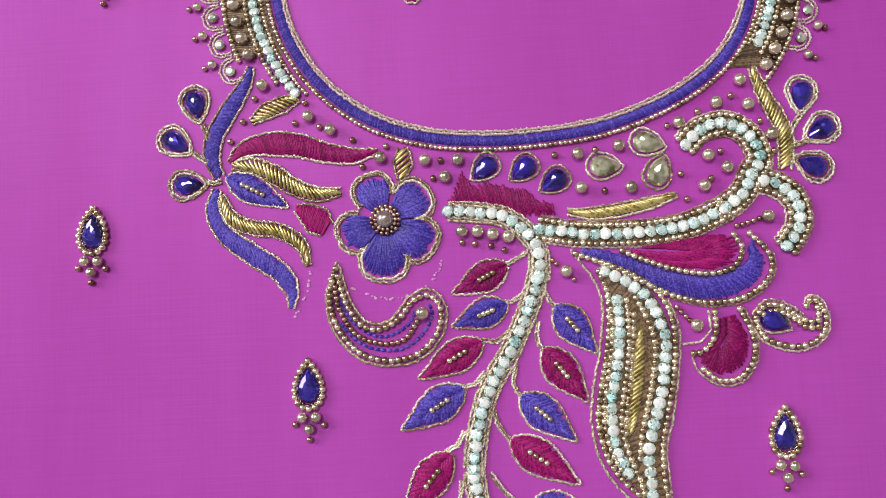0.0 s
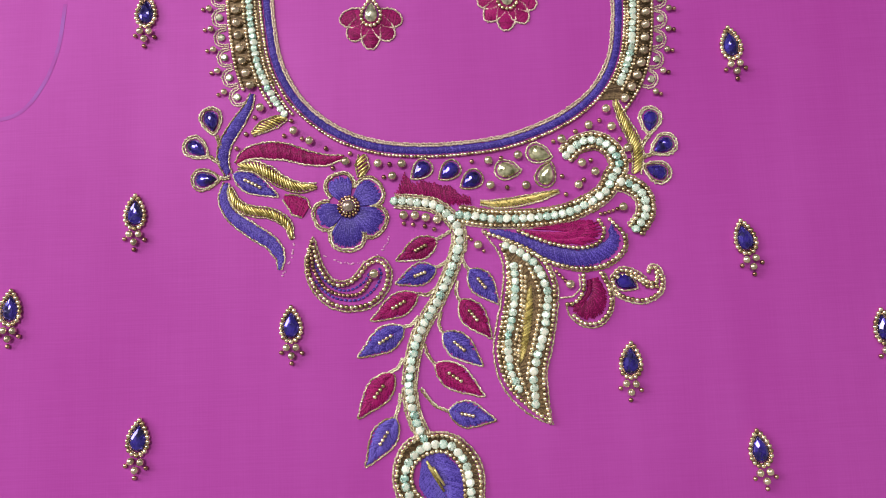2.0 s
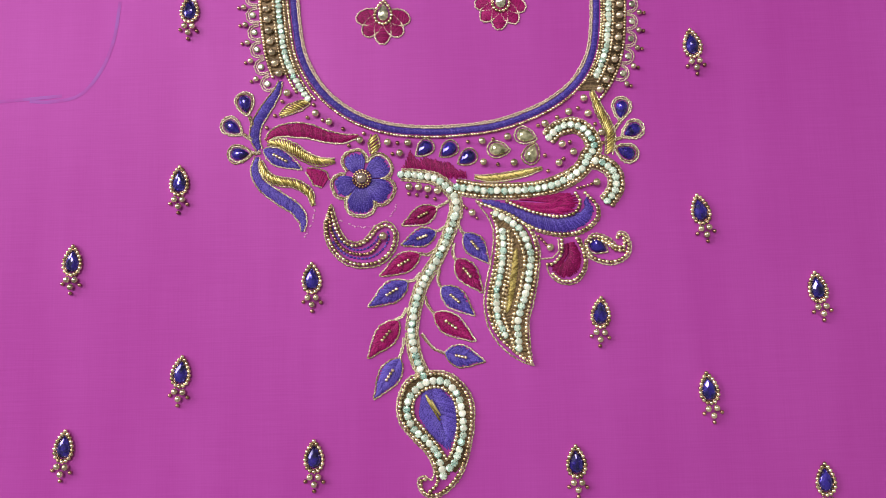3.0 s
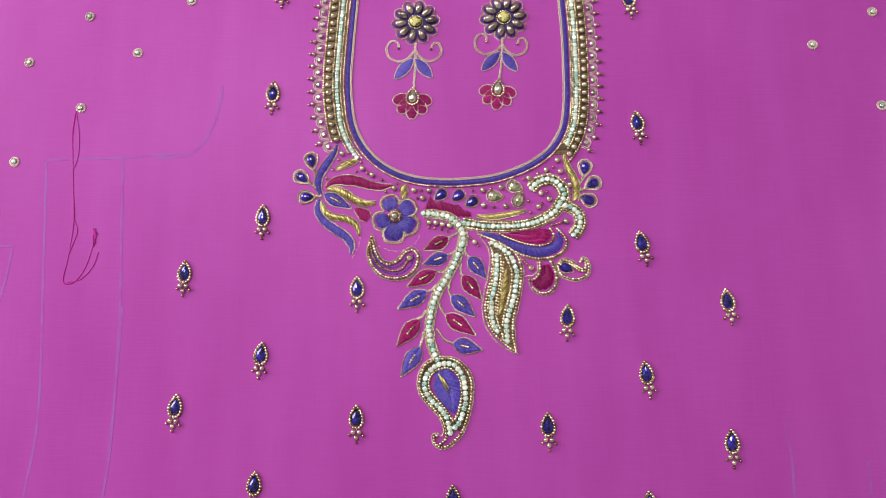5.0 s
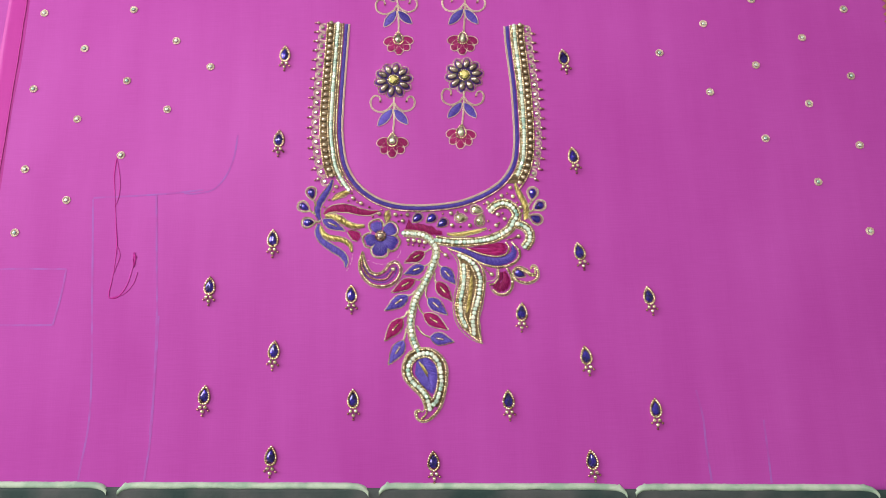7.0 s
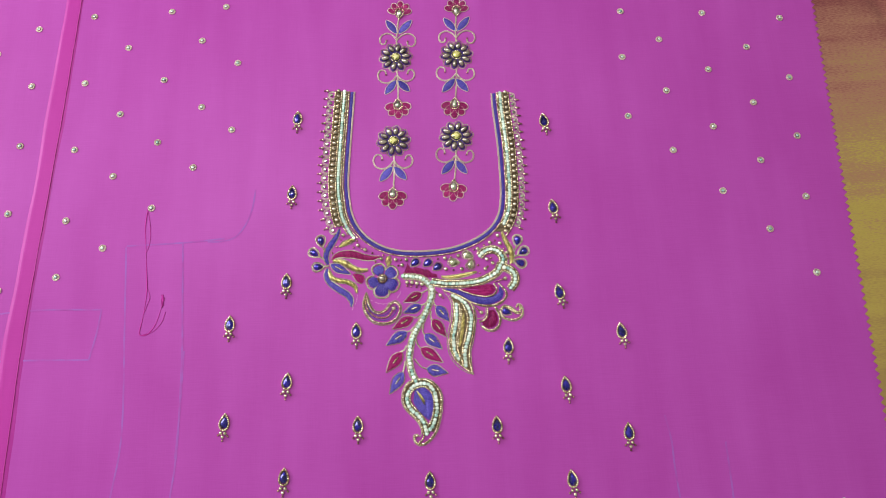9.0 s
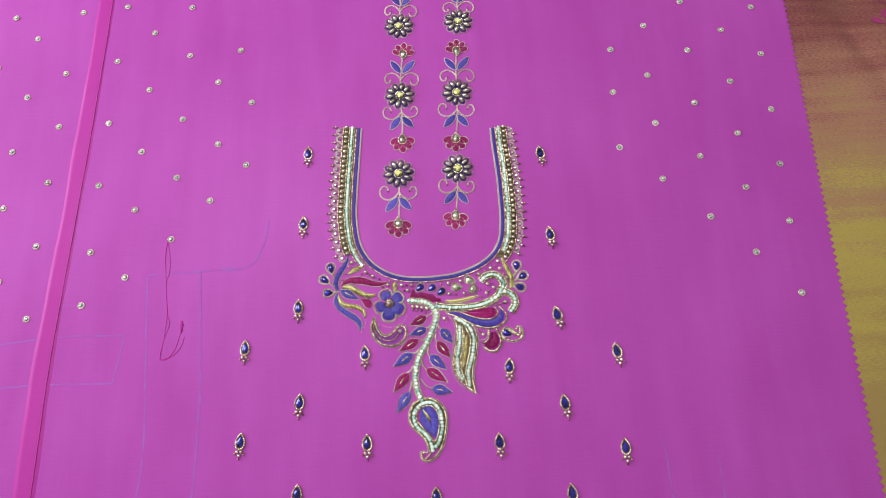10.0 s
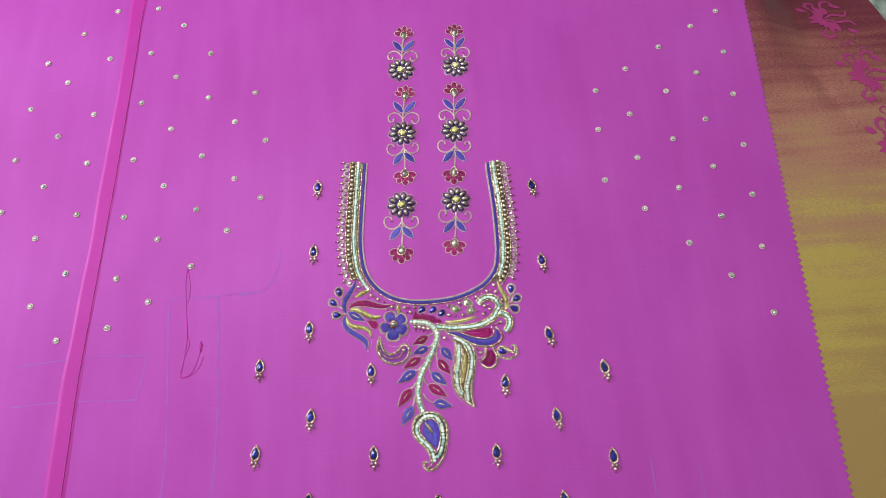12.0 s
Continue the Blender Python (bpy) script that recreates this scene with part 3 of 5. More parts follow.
for x0, y0 in ((571, 158), (566, 262), (556, 372), (572, 48), (572, -62), (570, -172)):
    brocade_sprig((x0, y0), 0.92)

# the pleat that runs down the cloth
c = spline([(-365.4, 440.5), (-367.1, 345.8), (-370.8, 241.1), (-374.7, 150.2), (-379.4, 56.5), (-383.4, -16.5), (-386.3, -80.6), (-387.3, -185.1)], 6)
c = np.concatenate([[c[0] + (c[0] - c[3]) * 5], c, [c[-1] + (c[-1] - c[-4]) * 6]])
g = Geo()
prof = ((-14.5, -0.2), (-12.5, 0.1), (-10.5, 0.75), (-8.5, 1.05), (-6, 0.95), (-2, 0.8), (2, 0.8), (5.5, 0.8), (8.0, 0.62), (10.5, 0.25), (13.0, -0.35))
v = []
for i, p in enumerate(c):
    wob = 1 + 0.22 * noise.noise((i * 0.09, 1.7, 0))
    v += [(p[0] + a * wob * 0.8, p[1], roll_off(p[1]) + z * 0.85 * (1 + 0.6 * noise.noise((i * 0.13, 5.1, 0)))) for a, z in prof]
n = len(prof)
g.add(v, [(i * n + j, i * n + j + 1, (i + 1) * n + j + 1, (i + 1) * n + j)[::-1] for i in range(len(c) - 1) for j in range(n - 1)])
pleat = tagged(new("pleat", g.mesh("pleat", SILK_UNDER)), "hot-pink folded pleat in the silk with a dark seam", "fabric fold")
SEAM = varied("crimson_seam", (0.42, 0.020, 0.26), (0.50, 0.035, 0.36), 120, 0.7)
g = Geo()
g.tube([(p[0] + 6.6 + 0.5 * noise.noise((i * 0.3, 3.3, 0)), p[1], roll_off(p[1]) + 0.5) for i, p in enumerate(c)], [0.55 + 0.3 * noise.noise((i * 0.4, 8.1, 0)) for i in range(len(c))], 6)
part("seam", g, SEAM, pleat, "dark crimson stitched seam")
# ---- the padded bar along the near edge ----
def edge_y(x):
    return -229.3 - 0.039 * x


bar = thing("padded_bar", "dark teal cloth-covered bar with a frayed mint edge", "frame bar", (0, -240))
top = Geo()
tv = []
for i in range(121):
    x = -640 + 1110 * i / 120
    y = edge_y(x)
    tv += [(x, y - 3.0, -1.5), (x, y - 4.0, 2.4), (x, y - 6.5, 2.6), (x, y - 18, 1.6 + 0.3 * noise.noise((x * 0.03, 0, 0))), (x, y - 36, -1), (x, y - 62, -6), (x, y - 76, -25), (x, y - 76, FLOOR_Z)]
top.add(tv, [(i * 8 + j, (i + 1) * 8 + j, (i + 1) * 8 + j + 1, i * 8 + j + 1)[::-1] for i in range(120) for j in range(7)])
part("bar_cover", top, TEAL_CLOTH, bar)


def frayed_edge(x0, x1, seed):
    rng = random.Random(seed)
    lip = Geo()
    n = int((x1 - x0) / 1.6)
    lv = []
    for i in range(n + 1):
        x = x0 + (x1 - x0) * i / n
        end = min(x - x0, x1 - x)
        dip = 5.5 * math.exp(-end / 3.5)
        fray = rng.uniform(-0.12, 0.12) + (rng.uniform(0, 2.4) if 3 < end < 10 and rng.random() < 0.25 else 0)
        y = edge_y(x) - dip + 0.5 * noise.noise((x * 0.04, seed, 0))
        thick = 0.8 + 0.12 * noise.noise((x * 0.06, seed + 3, 0))
        lv += [(x, y + 0.6 + fray, 0.1), (x, y + fray, 2.4), (x, y - 1.6 * thick, 3.6 + rng.uniform(-0.08, 0.08)), (x, y - 3.6 * thick, 3.7), (x, y - 5.0 * thick + rng.uniform(-0.15, 0.15), 2.9), (x, y - 5.4 * thick, 2.0)]
    lip.add(lv, [(i * 6 + j, (i + 1) * 6 + j, (i + 1) * 6 + j + 1, i * 6 + j + 1)[::-1] for i in range(n) for j in range(5)])
    part("frayed_edge", lip, MINT_CLOTH, bar, "pale mint frayed cloth edge")


ends = [-260.4, -252.0, -54.9, -46.8, 146.6, 153.2]
frayed_edge(-640, ends[0], 1)
frayed_edge(ends[1], ends[2], 2)
frayed_edge(ends[3], ends[4], 3)
frayed_edge(ends[5], 342, 4)
frayed_edge(348, 470, 5)


def jewel_drop(at, lean):
    """A blue drop stone ringed with beads, three pearls and three bronze beads hung below."""
    ob = thing("beaded_drop_motif", "blue drop stone ringed with gold beads, sewn on magenta silk", "embroidered motif", at, "drop motifs")
    pieces("stone", drop_mesh(10.4, 6.6, BLUE_STONE), [(at[0], at[1] + 0.5, 0.2)], ob, angle=[0])
    ring = turned(drop_outline(14.4, 8.3, 60), (at[0], at[1] + 0.8), 0)
    ring = even(ring + ring[:1], 1.95)[:-1]
    pieces("ring_bead", bead_mesh(2.15, GOLD_BEAD), [(x, y, 0.95) for x, y in ring], ob)
    under = turned(drop_outline(12.3, 7.0, 40), (at[0], at[1] + 0.5), 0)
    cord(ob, [under + under[:1]], 0.8, DARK_BEAD)
    pieces("pearl", bead_mesh(3.3, PEARL, 14, 9), [(at[0] + x, at[1] + y, 1.5) for x, y in ((-2.0, -8.8), (2.1, -8.9), (0.1, -12.3))], ob)
    pieces("bronze_bead", bead_mesh(2.1, DARK_BEAD), [(at[0] + x, at[1] + y, 0.9) for x, y in ((-4.2, -10.8), (4.4, -11.2), (0, -15.4))], ob)
    ob.rotation_euler = (0, 0, radians(lean))
    return ob


drops = [(-129.9, 64.0), (-133.7, -26.3), (-186.1, -65.2), (-67.4, -76.8), (-131.3, -120.8), (-187.1, -154.9), (-66.6, -162.3), (-132.4, -204.3), (-3.4, -212.9), (126.8, 38.1), (125.4, -47.4), (179.9, -87.3), (73.6, -97.1), (123.8, -134.6), (176.1, -178.4), (58.6, -167.5), (121.9, -216.5)]
leans = (-3, -1, -2, 0, -5, -5, 0, -3, 1, 6, 10, 7, -4, 6, 0, 1, 5)
first_drop = jewel_drop(drops[0], leans[0])
for at, lean in list(zip(drops, leans))[1:]:
    copy_thing(first_drop, pose(at[0] * 0.001, at[1] * 0.001, 0, 0, 0, lean))
for at, lean in zip([(-125.7, 145.6), (125.4, 131.9)], (-2, 6)):
    copy_thing(first_drop, pose(at[0] * 0.001, at[1] * 0.001, 0, 0, 0, lean))

# ---- neckline ----
SILVER_STONE = stone_material("silver_green_stone", (0.66, 0.70, 0.56), 0.6)
STRAP_GROUND = varied("dark_brown_thread_ground", (0.09, 0.055, 0.035), (0.28, 0.19, 0.115), 1500, 0.45, 0.3, random_object=0.3)
AQUA_TABLE = crystal_material("aqua_table_facet", (0.34, 0.52, 0.47), (0.92, 1.0, 0.95), 0.25)
STRAP_BEAD = varied("dull_gold_bead", (0.42, 0.32, 0.22), (1.0, 0.85, 0.67), 400, 0.22, 0.9, random_object=0.4)
BRONZE_BEAD = varied("old_bronze_bead", (0.06, 0.042, 0.025), (0.24, 0.17, 0.10), 300, 0.2, 0.85, random_object=0.3)
PINK_CORD = varied("pale_pink_gold_cord", (0.60, 0.44, 0.39), (1.0, 0.88, 0.80), 1300, 0.3, 0.35, random_object=0.2)

U = spline([(-66.5, 173.8), (-68.8, 143.3), (-71.1, 112.6)] + [(-73.3, 75.9), (-72.1, 54.6), (-69.2, 38.5), (-62.9, 25.4), (-54.3, 15.5), (-41.7, 6.9), (-26.6, 1.8), (-9.4, -0.1), (8.6, 0.2), (26.6, 2.4), (44.8, 8.6), (58.0, 16.2), (67.1, 25.4), (72.7, 36.6), (75.1, 51.0), (75.9, 68.4)] + [(75.8, 102.5), (74.5, 127.1), (73.2, 148.5), (72.9, 165.7)], 0.6)


def arm(d, side, low, k):
    """The stretch of the neckline at a distance outside it, on one side, above a height."""
    p = offset(U, -d * k)
    half = p[: len(p) // 2] if side < 0 else p[len(p) // 2 :]
    return half[half[:, 1] > low]


neck = thing("neckline_border", "U-shaped neckline of gold cord, blue satin and gold beads", "embroidered neckline", (0, 0))
cord(neck, [offset(U, -0.45), offset(U, -1.35)], 0.5, PINK_CORD, name="inner_cord")
g = Geo()
satin(g, offset(U, -1.9), offset(U, -4.9), 0.5, 0.5, 0.35, 0.15, 3)
part("blue_satin_band", g, BLUE_THREAD, neck, "blue satin-stitch band")
beads(offset(U, -6.1), 1.5, GOLD_BEAD, neck)
for side, k, low, low_stone, low_bead, low_edge in ((-1, 1.07, 28.0, 15.0, 19.0, 27.0), (1, 0.94, 15.5, 23.0, 20.0, 10.0)):
    ob = thing("jewelled_strap", "strap of crystals, pearls and gold beads beside the neckline", "embroidered strap", (side * 85, 100), "neckline straps")
    beads(arm(7.9, side, low_stone, k), 1.4, STRAP_BEAD, ob, name="inner_bead")
    crystals(arm(10.2, side, low_stone, k), 2.75, ob, 0.8, AQUA_TABLE)
    beads(arm(12.8, side, low_bead, k), 1.7, STRAP_BEAD, ob)
    mid = arm(16.0, side, low, k)
    spots = even(mid, 5.8)
    spots_of(spots, 4.0, PEARL, ob)
    between = even(mid, 2.9)[1::2]
    pieces("bronze_bead", bead_mesh(1.6, BRONZE_BEAD), [(x + o, y + e, 0.7) for x, y in between for o, e in ((-1.7, 0), (0, 0.2), (1.7, 0))], ob)
    g = Geo()
    satin(g, arm(6.6, side, low, k), arm(20.0, side, low, k), 0.6, 0.12, 0, 0.1, 5)
    part("bronze_ground", g, STRAP_GROUND, ob, "dark bronze thread ground")
    beads(arm(19.2, side, low_edge, k), 1.7, STRAP_BEAD, ob, name="edge_bead")
    base = np.array(even(arm(20.6, side, 20.0, k), 9.25))
    loops, inner_loops = [], []
    tips, ends_, cups = [], [], []
    for a, b in zip(base[:-1], base[1:]):
        m, d = (a + b) / 2, (b - a)
        out = np.array([-d[1], d[0]]) / np.linalg.norm(d) * (-1)
        if out[0] * side < 0:
            out = -out
        d = d / np.linalg.norm(d)
        loops.append(spline([m + d * (4.3 * math.cos(t)) + out * (5.6 * k * max(0, math.sin(t)) ** 0.7) for t in np.linspace(0, math.pi, 9)], 0.5))
        inner_loops.append(spline([m + d * (3.4 * math.cos(t)) + out * (4.4 * k * max(0, math.sin(t)) ** 0.7) for t in np.linspace(0, math.pi, 9)], 0.5))
        cups.append(m + out * 2.4 * k)
        tips.append(a + out * 6.3 * k)
        ends_.append(a + out * 8.9 * k)
    for outer, inner in zip(loops, inner_loops):
        cord(ob, [outer, inner], 0.36, PINK_CORD, name="scallop")
    for cup in pieces("cup_stone", crystal_mesh(3.3), [(*c_, 0.3) for c_ in cups], ob):
        cup.data = SHARED.setdefault("cup", cup.data.copy())
        cup.data.materials[0] = cup.data.materials[1] = SILVER_STONE
    spots_of(tips, 2.9, PEARL, ob, "tip_pearl")
    pieces("tip_bead", bead_mesh(1.9, DARK_BEAD), [(*c_, 0.8) for c_ in ends_], ob)


# ---- ornament helpers ----
def stroke(name, label, points, profile, mat, fill="satin", slant=1.2, edge=True, category="embroidered motif", r=0.45, spacing=0.5):
    l, rt, c = ribbon(points, profile)
    ob = thing(name, label, category, c[len(c) // 2])
    g = Geo()
    if fill == "satin":
        satin(g, l, rt, spacing, 0.7, slant, 0.45, len(c))
        part("satin_fill", g, mat, ob)
    else:
        bullion(ob, l, rt, 1.3, 1.9, 0.5)
    if edge:
        cord(ob, [offset(c, widths(c, profile) / 2 + 0.55), offset(c, -widths(c, profile) / 2 - 0.55)], r)
    return ob


def gem(centre, tip, length, width, mat, label, casing=True):
    a = math.atan2(tip[1] - centre[1], tip[0] - centre[0]) - math.pi / 2
    ob = thing("drop_stone", label, "stone", centre, "drop stones")
    pieces("stone", drop_mesh(length, width, mat), [(*centre, 0.2)], ob, angle=[a])
    ring = turned(drop_outline(length + 1.9, width + 1.7, 60), centre, a)
    ring2 = turned(drop_outline(length + 4.0, width + 3.5, 60), centre, a)
    cord(ob, [ring + ring[:1]] + ([ring2 + ring2[:1]] if casing else []), 0.45)
    return ob


def leaf(base, tip, width, mat, label, bead_count=4):
    b, t = np.array(base), np.array(tip)
    d = t - b
    ln = np.linalg.norm(d)
    nrm = np.array([-d[1], d[0]]) / ln
    ob = thing("embroidered_leaf", label, "embroidered leaf", b + d / 2, "leaves on the branch")
    ks = np.linspace(0, 1, 24)
    prof = np.interp(ks, (0, 0.12, 0.3, 0.45, 0.65, 0.85, 1), (0.1, 0.62, 0.96, 1.0, 0.72, 0.3, 0.02)) * width / 2
    axis = b + d * ks[:, None]
    g = Geo()
    for s in (1, -1):
        edge = axis + s * nrm * prof[:, None]
        inner = [b + d * max(0, k - 0.16) for k in ks]
        satin(g, inner, edge, 0.42, 0.75, 0, 0.75, int(ln * 10) + s)
    part("satin_fill", g, mat, ob)
    out = [axis + s * nrm * (prof + 0.75)[:, None] for s in (1, -1)]
    tipx = t + d / ln * 1.2
    cord(ob, [np.concatenate([[b], out[0], [tipx]]), np.concatenate([[b], out[1], [tipx]])], 0.42)
    a = [b + d * (0.28 + 0.085 * i) for i in range(bead_count)]
    pieces("seed_bead", bead_mesh(1.8, GOLD_BEAD), [(*p, 1.5) for p in a], ob)
    return ob


BLUE_L, MAROON_L = "blue satin-stitch leaf outlined in gold cord with gold beads", "maroon satin-stitch leaf outlined in gold cord with gold beads"

# left spray
stroke("blue_curved_leaf", "blue satin-stitch curved leaf edged with gold cord", [(-83.1, 25.0), (-85.3, 18.5), (-91.1, 9.6), (-95.2, 2.3), (-96.0, -4.3)] + [(-93.8, -10.7)], (0.8, 3.5, 4.7, 4.7, 4.3, 2), BLUE_THREAD)
stroke("blue_curved_leaf", "long blue satin-stitch leaf edged with gold cord", [(-94.6, -14.2), (-95.9, -21.2), (-92.1, -28.8), (-83.3, -35.8), (-75.7, -41.0), (-71.8, -47.2), (-72.1, -52.8)], (1.2, 3.6, 4.3, 5.1, 5.1, 4.3, 0.6), BLUE_THREAD)
stroke("maroon_curved_leaf", "long maroon satin-stitch leaf edged with gold cord", [(-90.3, -6.2), (-86.4, -2.3), (-79.1, -0.7), (-69.3, -1.6), (-59.7, -4.6), (-51.7, -6.0), (-43.6, -4.8)], (0.8, 4.7, 6.7, 6.3, 5.1, 4, 0.4), MAROON_THREAD)
stroke("gold_bullion_leaf", "leaf of slanted gold bullion wire", [(-68.2, 13.7), (-73.1, 11.9), (-78.9, 9.7), (-83.4, 6.6)], (1.6, 4.3, 4, 0.8), BULLION, "bullion")
stroke("gold_bullion_leaf", "curved leaf of slanted gold bullion wire", [(-89.8, -7.0), (-83.6, -7.3), (-77.1, -10.2), (-70.6, -14.7), (-63.3, -17.6), (-55.6, -17.1)], (1.2, 4, 4.7, 4, 3.5, 1.2), BULLION, "bullion")
stroke("gold_bullion_leaf", "curved leaf of slanted gold bullion wire", [(-93.2, -16.4), (-90.0, -24.0), (-83.1, -27.2), (-75.8, -28.4), (-69.0, -32.8), (-66.4, -39.8)], (0.8, 3.5, 3.5, 3.5, 3.1, 0.4), BULLION, "bullion")
stroke("gold_bullion_leaf", "small leaf of gold bullion wire above the flower", [(-35.8, -4.1), (-35.9, -8.7), (-36.8, -14.4)], (2, 5.2, 1), BULLION, "bullion")
stroke("maroon_petal", "small maroon satin-stitch petal edged with gold cord", [(-70.0, -21.6), (-66.3, -23.7), (-62.8, -26.4), (-60.4, -28.9)], (1.2, 5.6, 8.2, 4.5), MAROON_THREAD)
leaf((-91.2, -10.8), (-73.2, -20.7), 7.6, BLUE_THREAD, BLUE_L, 5)
for c_, t_ in zip([(-101.1, 13.3), (-107.4, 1.3)] + [(-103.4, -12.5)], [(-99.8, 6.7), (-102.3, -2.5)] + [(-97.7, -12.4)]):
    gem(c_, t_, 8.9, 5.9, BLUE_STONE, "faceted blue drop stone ringed with gold cord")
for c_, t_ in zip([(89.2, 5.6), (94.0, -5.6), (90.4, -16.7)], [(88.3, -0.1), (89.9, -7.9), (85.5, -14.3)]):
    gem(c_, t_, 8.9, 6.0, BLUE_STONE, "faceted blue drop stone ringed with gold cord")
for c_, t_ in zip([(-10.7, -12.2), (1.4, -13.1), (10.7, -17.5)], [(-14.6, -15.7), (-4.0, -17.6), (5.4, -21.2)]):
    gem(c_, t_, 9.0, 6.2, BLUE_STONE, "blue drop stone in a gold setting", False)
for c_, t_ in zip([(26.8, -13.6), (40.6, -7.0), (43.1, -16.0)], [(33.2, -14.0), (46.2, -8.8), (45.2, -10.7)]):
    gem(c_, t_, 9.8, 6.8, OLIVE_STONE, "pale olive drop stone in a gold setting", False)
stroke("gold_bullion_leaf", "long leaf of slanted gold bullion wire", [(14.2, -27.4), (23.3, -28.2), (33.0, -27.1), (41.7, -25.4), (48.1, -23.7)], (0.6, 2.8, 3.0, 2.6, 0.4), BULLION, "bullion")
stroke("gold_bullion_leaf", "long curved leaf of gold bullion wire", [(74.6, 15.6), (77.6, 6.6), (81.0, -0.8), (83.0, -8.1), (81.8, -17.6)], (1, 3.2, 4.0, 4.0, 2.6), BULLION, "bullion")

# gold stalks from the drop stones to the sprays
for label, lines in (("gold cord stalks of three blue stones", ([(-99.5, 6.5), (-98.2, 3.7), (-97.0, 0.7)], [(-102.1, -2.6), (-99.9, -4.5), (-97.4, -5.9)], [(-97.5, -12.4), (-95.2, -12.8), (-92.9, -12.3)])),
                     ("gold cord stalks of three blue stones", ([(88.3, -0.3), (85.6, -3.2), (83.8, -6.7)], [(89.8, -8.0), (86.3, -9.4), (83.5, -10.3)], [(85.4, -14.2), (83.9, -13.1), (82.7, -11.7)]))):
    ob = thing("stone_stalks", label, "embroidered stalks", lines[0][0])
    cord(ob, [spline(p, 0.5) for p in lines], 0.5, name="stalk")
    cord(ob, [offset(spline(p, 0.5), 1.0) for p in lines], 0.5, name="stalk")

# flower
fc = (-42.1, -26.9)
flower = thing("embroidered_flower", "five-petalled blue satin-stitch flower with a pearl centre", "embroidered flower", fc)
outline = []
for a, R in ((112, 14.0), (34, 15.0), (-34, 16.3), (-94, 17.4), (-160, 14.2)):
    g = Geo()
    rng = random.Random(int(R * 10))
    half = 32
    edge = []
    for i in range(64):
        f = -half + 2 * half * i / 63
        rr = R * (1 - 0.30 * abs(f / half) ** 3.2)
        q = radians(a + f)
        d = np.array([math.cos(q), math.sin(q)])
        edge.append(np.array(fc) + d * (rr + 0.9))
        if abs(f) < half - 2:
            r1 = rr + rng.uniform(-1.5, 0.2) - (1.3 if i % 3 == 0 else 0)
            thread(g, np.array(fc) + d * rng.uniform(3.6, 4.8), np.array(fc) + d * r1, 0.34, rng.uniform(0.7, 1.1))
            thread(g, np.array(fc) + d * (rr * 0.45), np.array(fc) + d * (r1 + rng.uniform(-0.8, 0.2)), 0.3, rng.uniform(0.6, 1.0))
    part("petal", g, BLUE_THREAD, flower)
    q0, q1 = radians(a - half - 2), radians(a + half + 2)
    outline.append([np.array(fc) + R * 0.6 * np.array([math.cos(q0), math.sin(q0)]), *edge, np.array(fc) + R * 0.6 * np.array([math.cos(q1), math.sin(q1)])])
cord(flower, outline, 0.5, name="petal_cord")
cord(flower, [offset(o, -0.95) for o in outline], 0.45, name="petal_cord")
spots_of([fc], 5.4, MAUVE_BEAD, flower, z=2.4)
pieces("ring_bead", bead_mesh(1.5, DARK_BEAD), [(fc[0] + 4.3 * math.cos(t), fc[1] + 4.3 * math.sin(t), 1.4) for t in np.arange(17) * 2 * math.pi / 17], flower)
pieces("ring_bead", bead_mesh(1.3, GOLD_BEAD), [(fc[0] + 3.1 * math.cos(t), fc[1] + 3.1 * math.sin(t), 1.7) for t in np.arange(14) * 2 * math.pi / 14], flower)

# maroon fringe behind the three stones
tops = np.concatenate([np.linspace(a, b, 8) for a, b in zip([(-22.0, -22.2), (-17.7, -13.4), (-14.6, -18.5), (-10.7, -16.8), (-5.7, -18.1), (-2.0, -19.8), (1.7, -20.2), (5.7, -23.5)], [(-17.7, -13.4), (-14.6, -18.5), (-10.7, -16.8), (-5.7, -18.1), (-2.0, -19.8), (1.7, -20.2), (5.7, -23.5), (11.1, -24.6)])])
low_ = np.array(even([(-22.5, -23.7), (-13.2, -22.8), (-5.7, -24.7), (0.8, -28.1), (10.1, -27.4)], 1.0))
low_ = np.array([[np.interp(i, np.linspace(0, len(tops) - 1, len(low_)), low_[:, k]) for k in (0, 1)] for i in range(len(tops))])
ob = thing("maroon_fringe", "jagged maroon satin-stitch fringe behind blue stones", "embroidered motif", low_[30])
g = Geo()
satin(g, tops, low_, 0.36, 0.6, 0.9, 1.1, 9)
part("satin_fill", g, MAROON_THREAD, ob)

# branch
stem = spline([(-22.5, -25.1), (-13.3, -26.1), (-5.9, -27.7), (-1.0, -30.9), (2.9, -35.4), (4.6, -40.5), (4.2, -47.2)] + [(3.9, -46.2), (2.2, -51.7), (-1.2, -59.7), (-6.3, -69.5), (-10.3, -75.6), (-14.3, -83.4), (-17.1, -93.0), (-18.8, -103.4)] + [(-18.9, -103.8), (-17.1, -115.3), (-13.4, -124.6)], 0.6)
branch = thing("crystal_branch", "curving branch of round crystals between gold cords", "embroidered branch", stem[len(stem) // 2])
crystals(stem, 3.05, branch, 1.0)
cord(branch, [offset(stem, o) for o in (-3.0, -2.05, 2.05, 3.0)], 0.5)
g = Geo()
satin(g, offset(stem, 2.2), offset(stem, -2.2), 0.7, 0.1, 0, 0.05, 5)
part("bronze_ground", g, BRONZE_GROUND, branch)
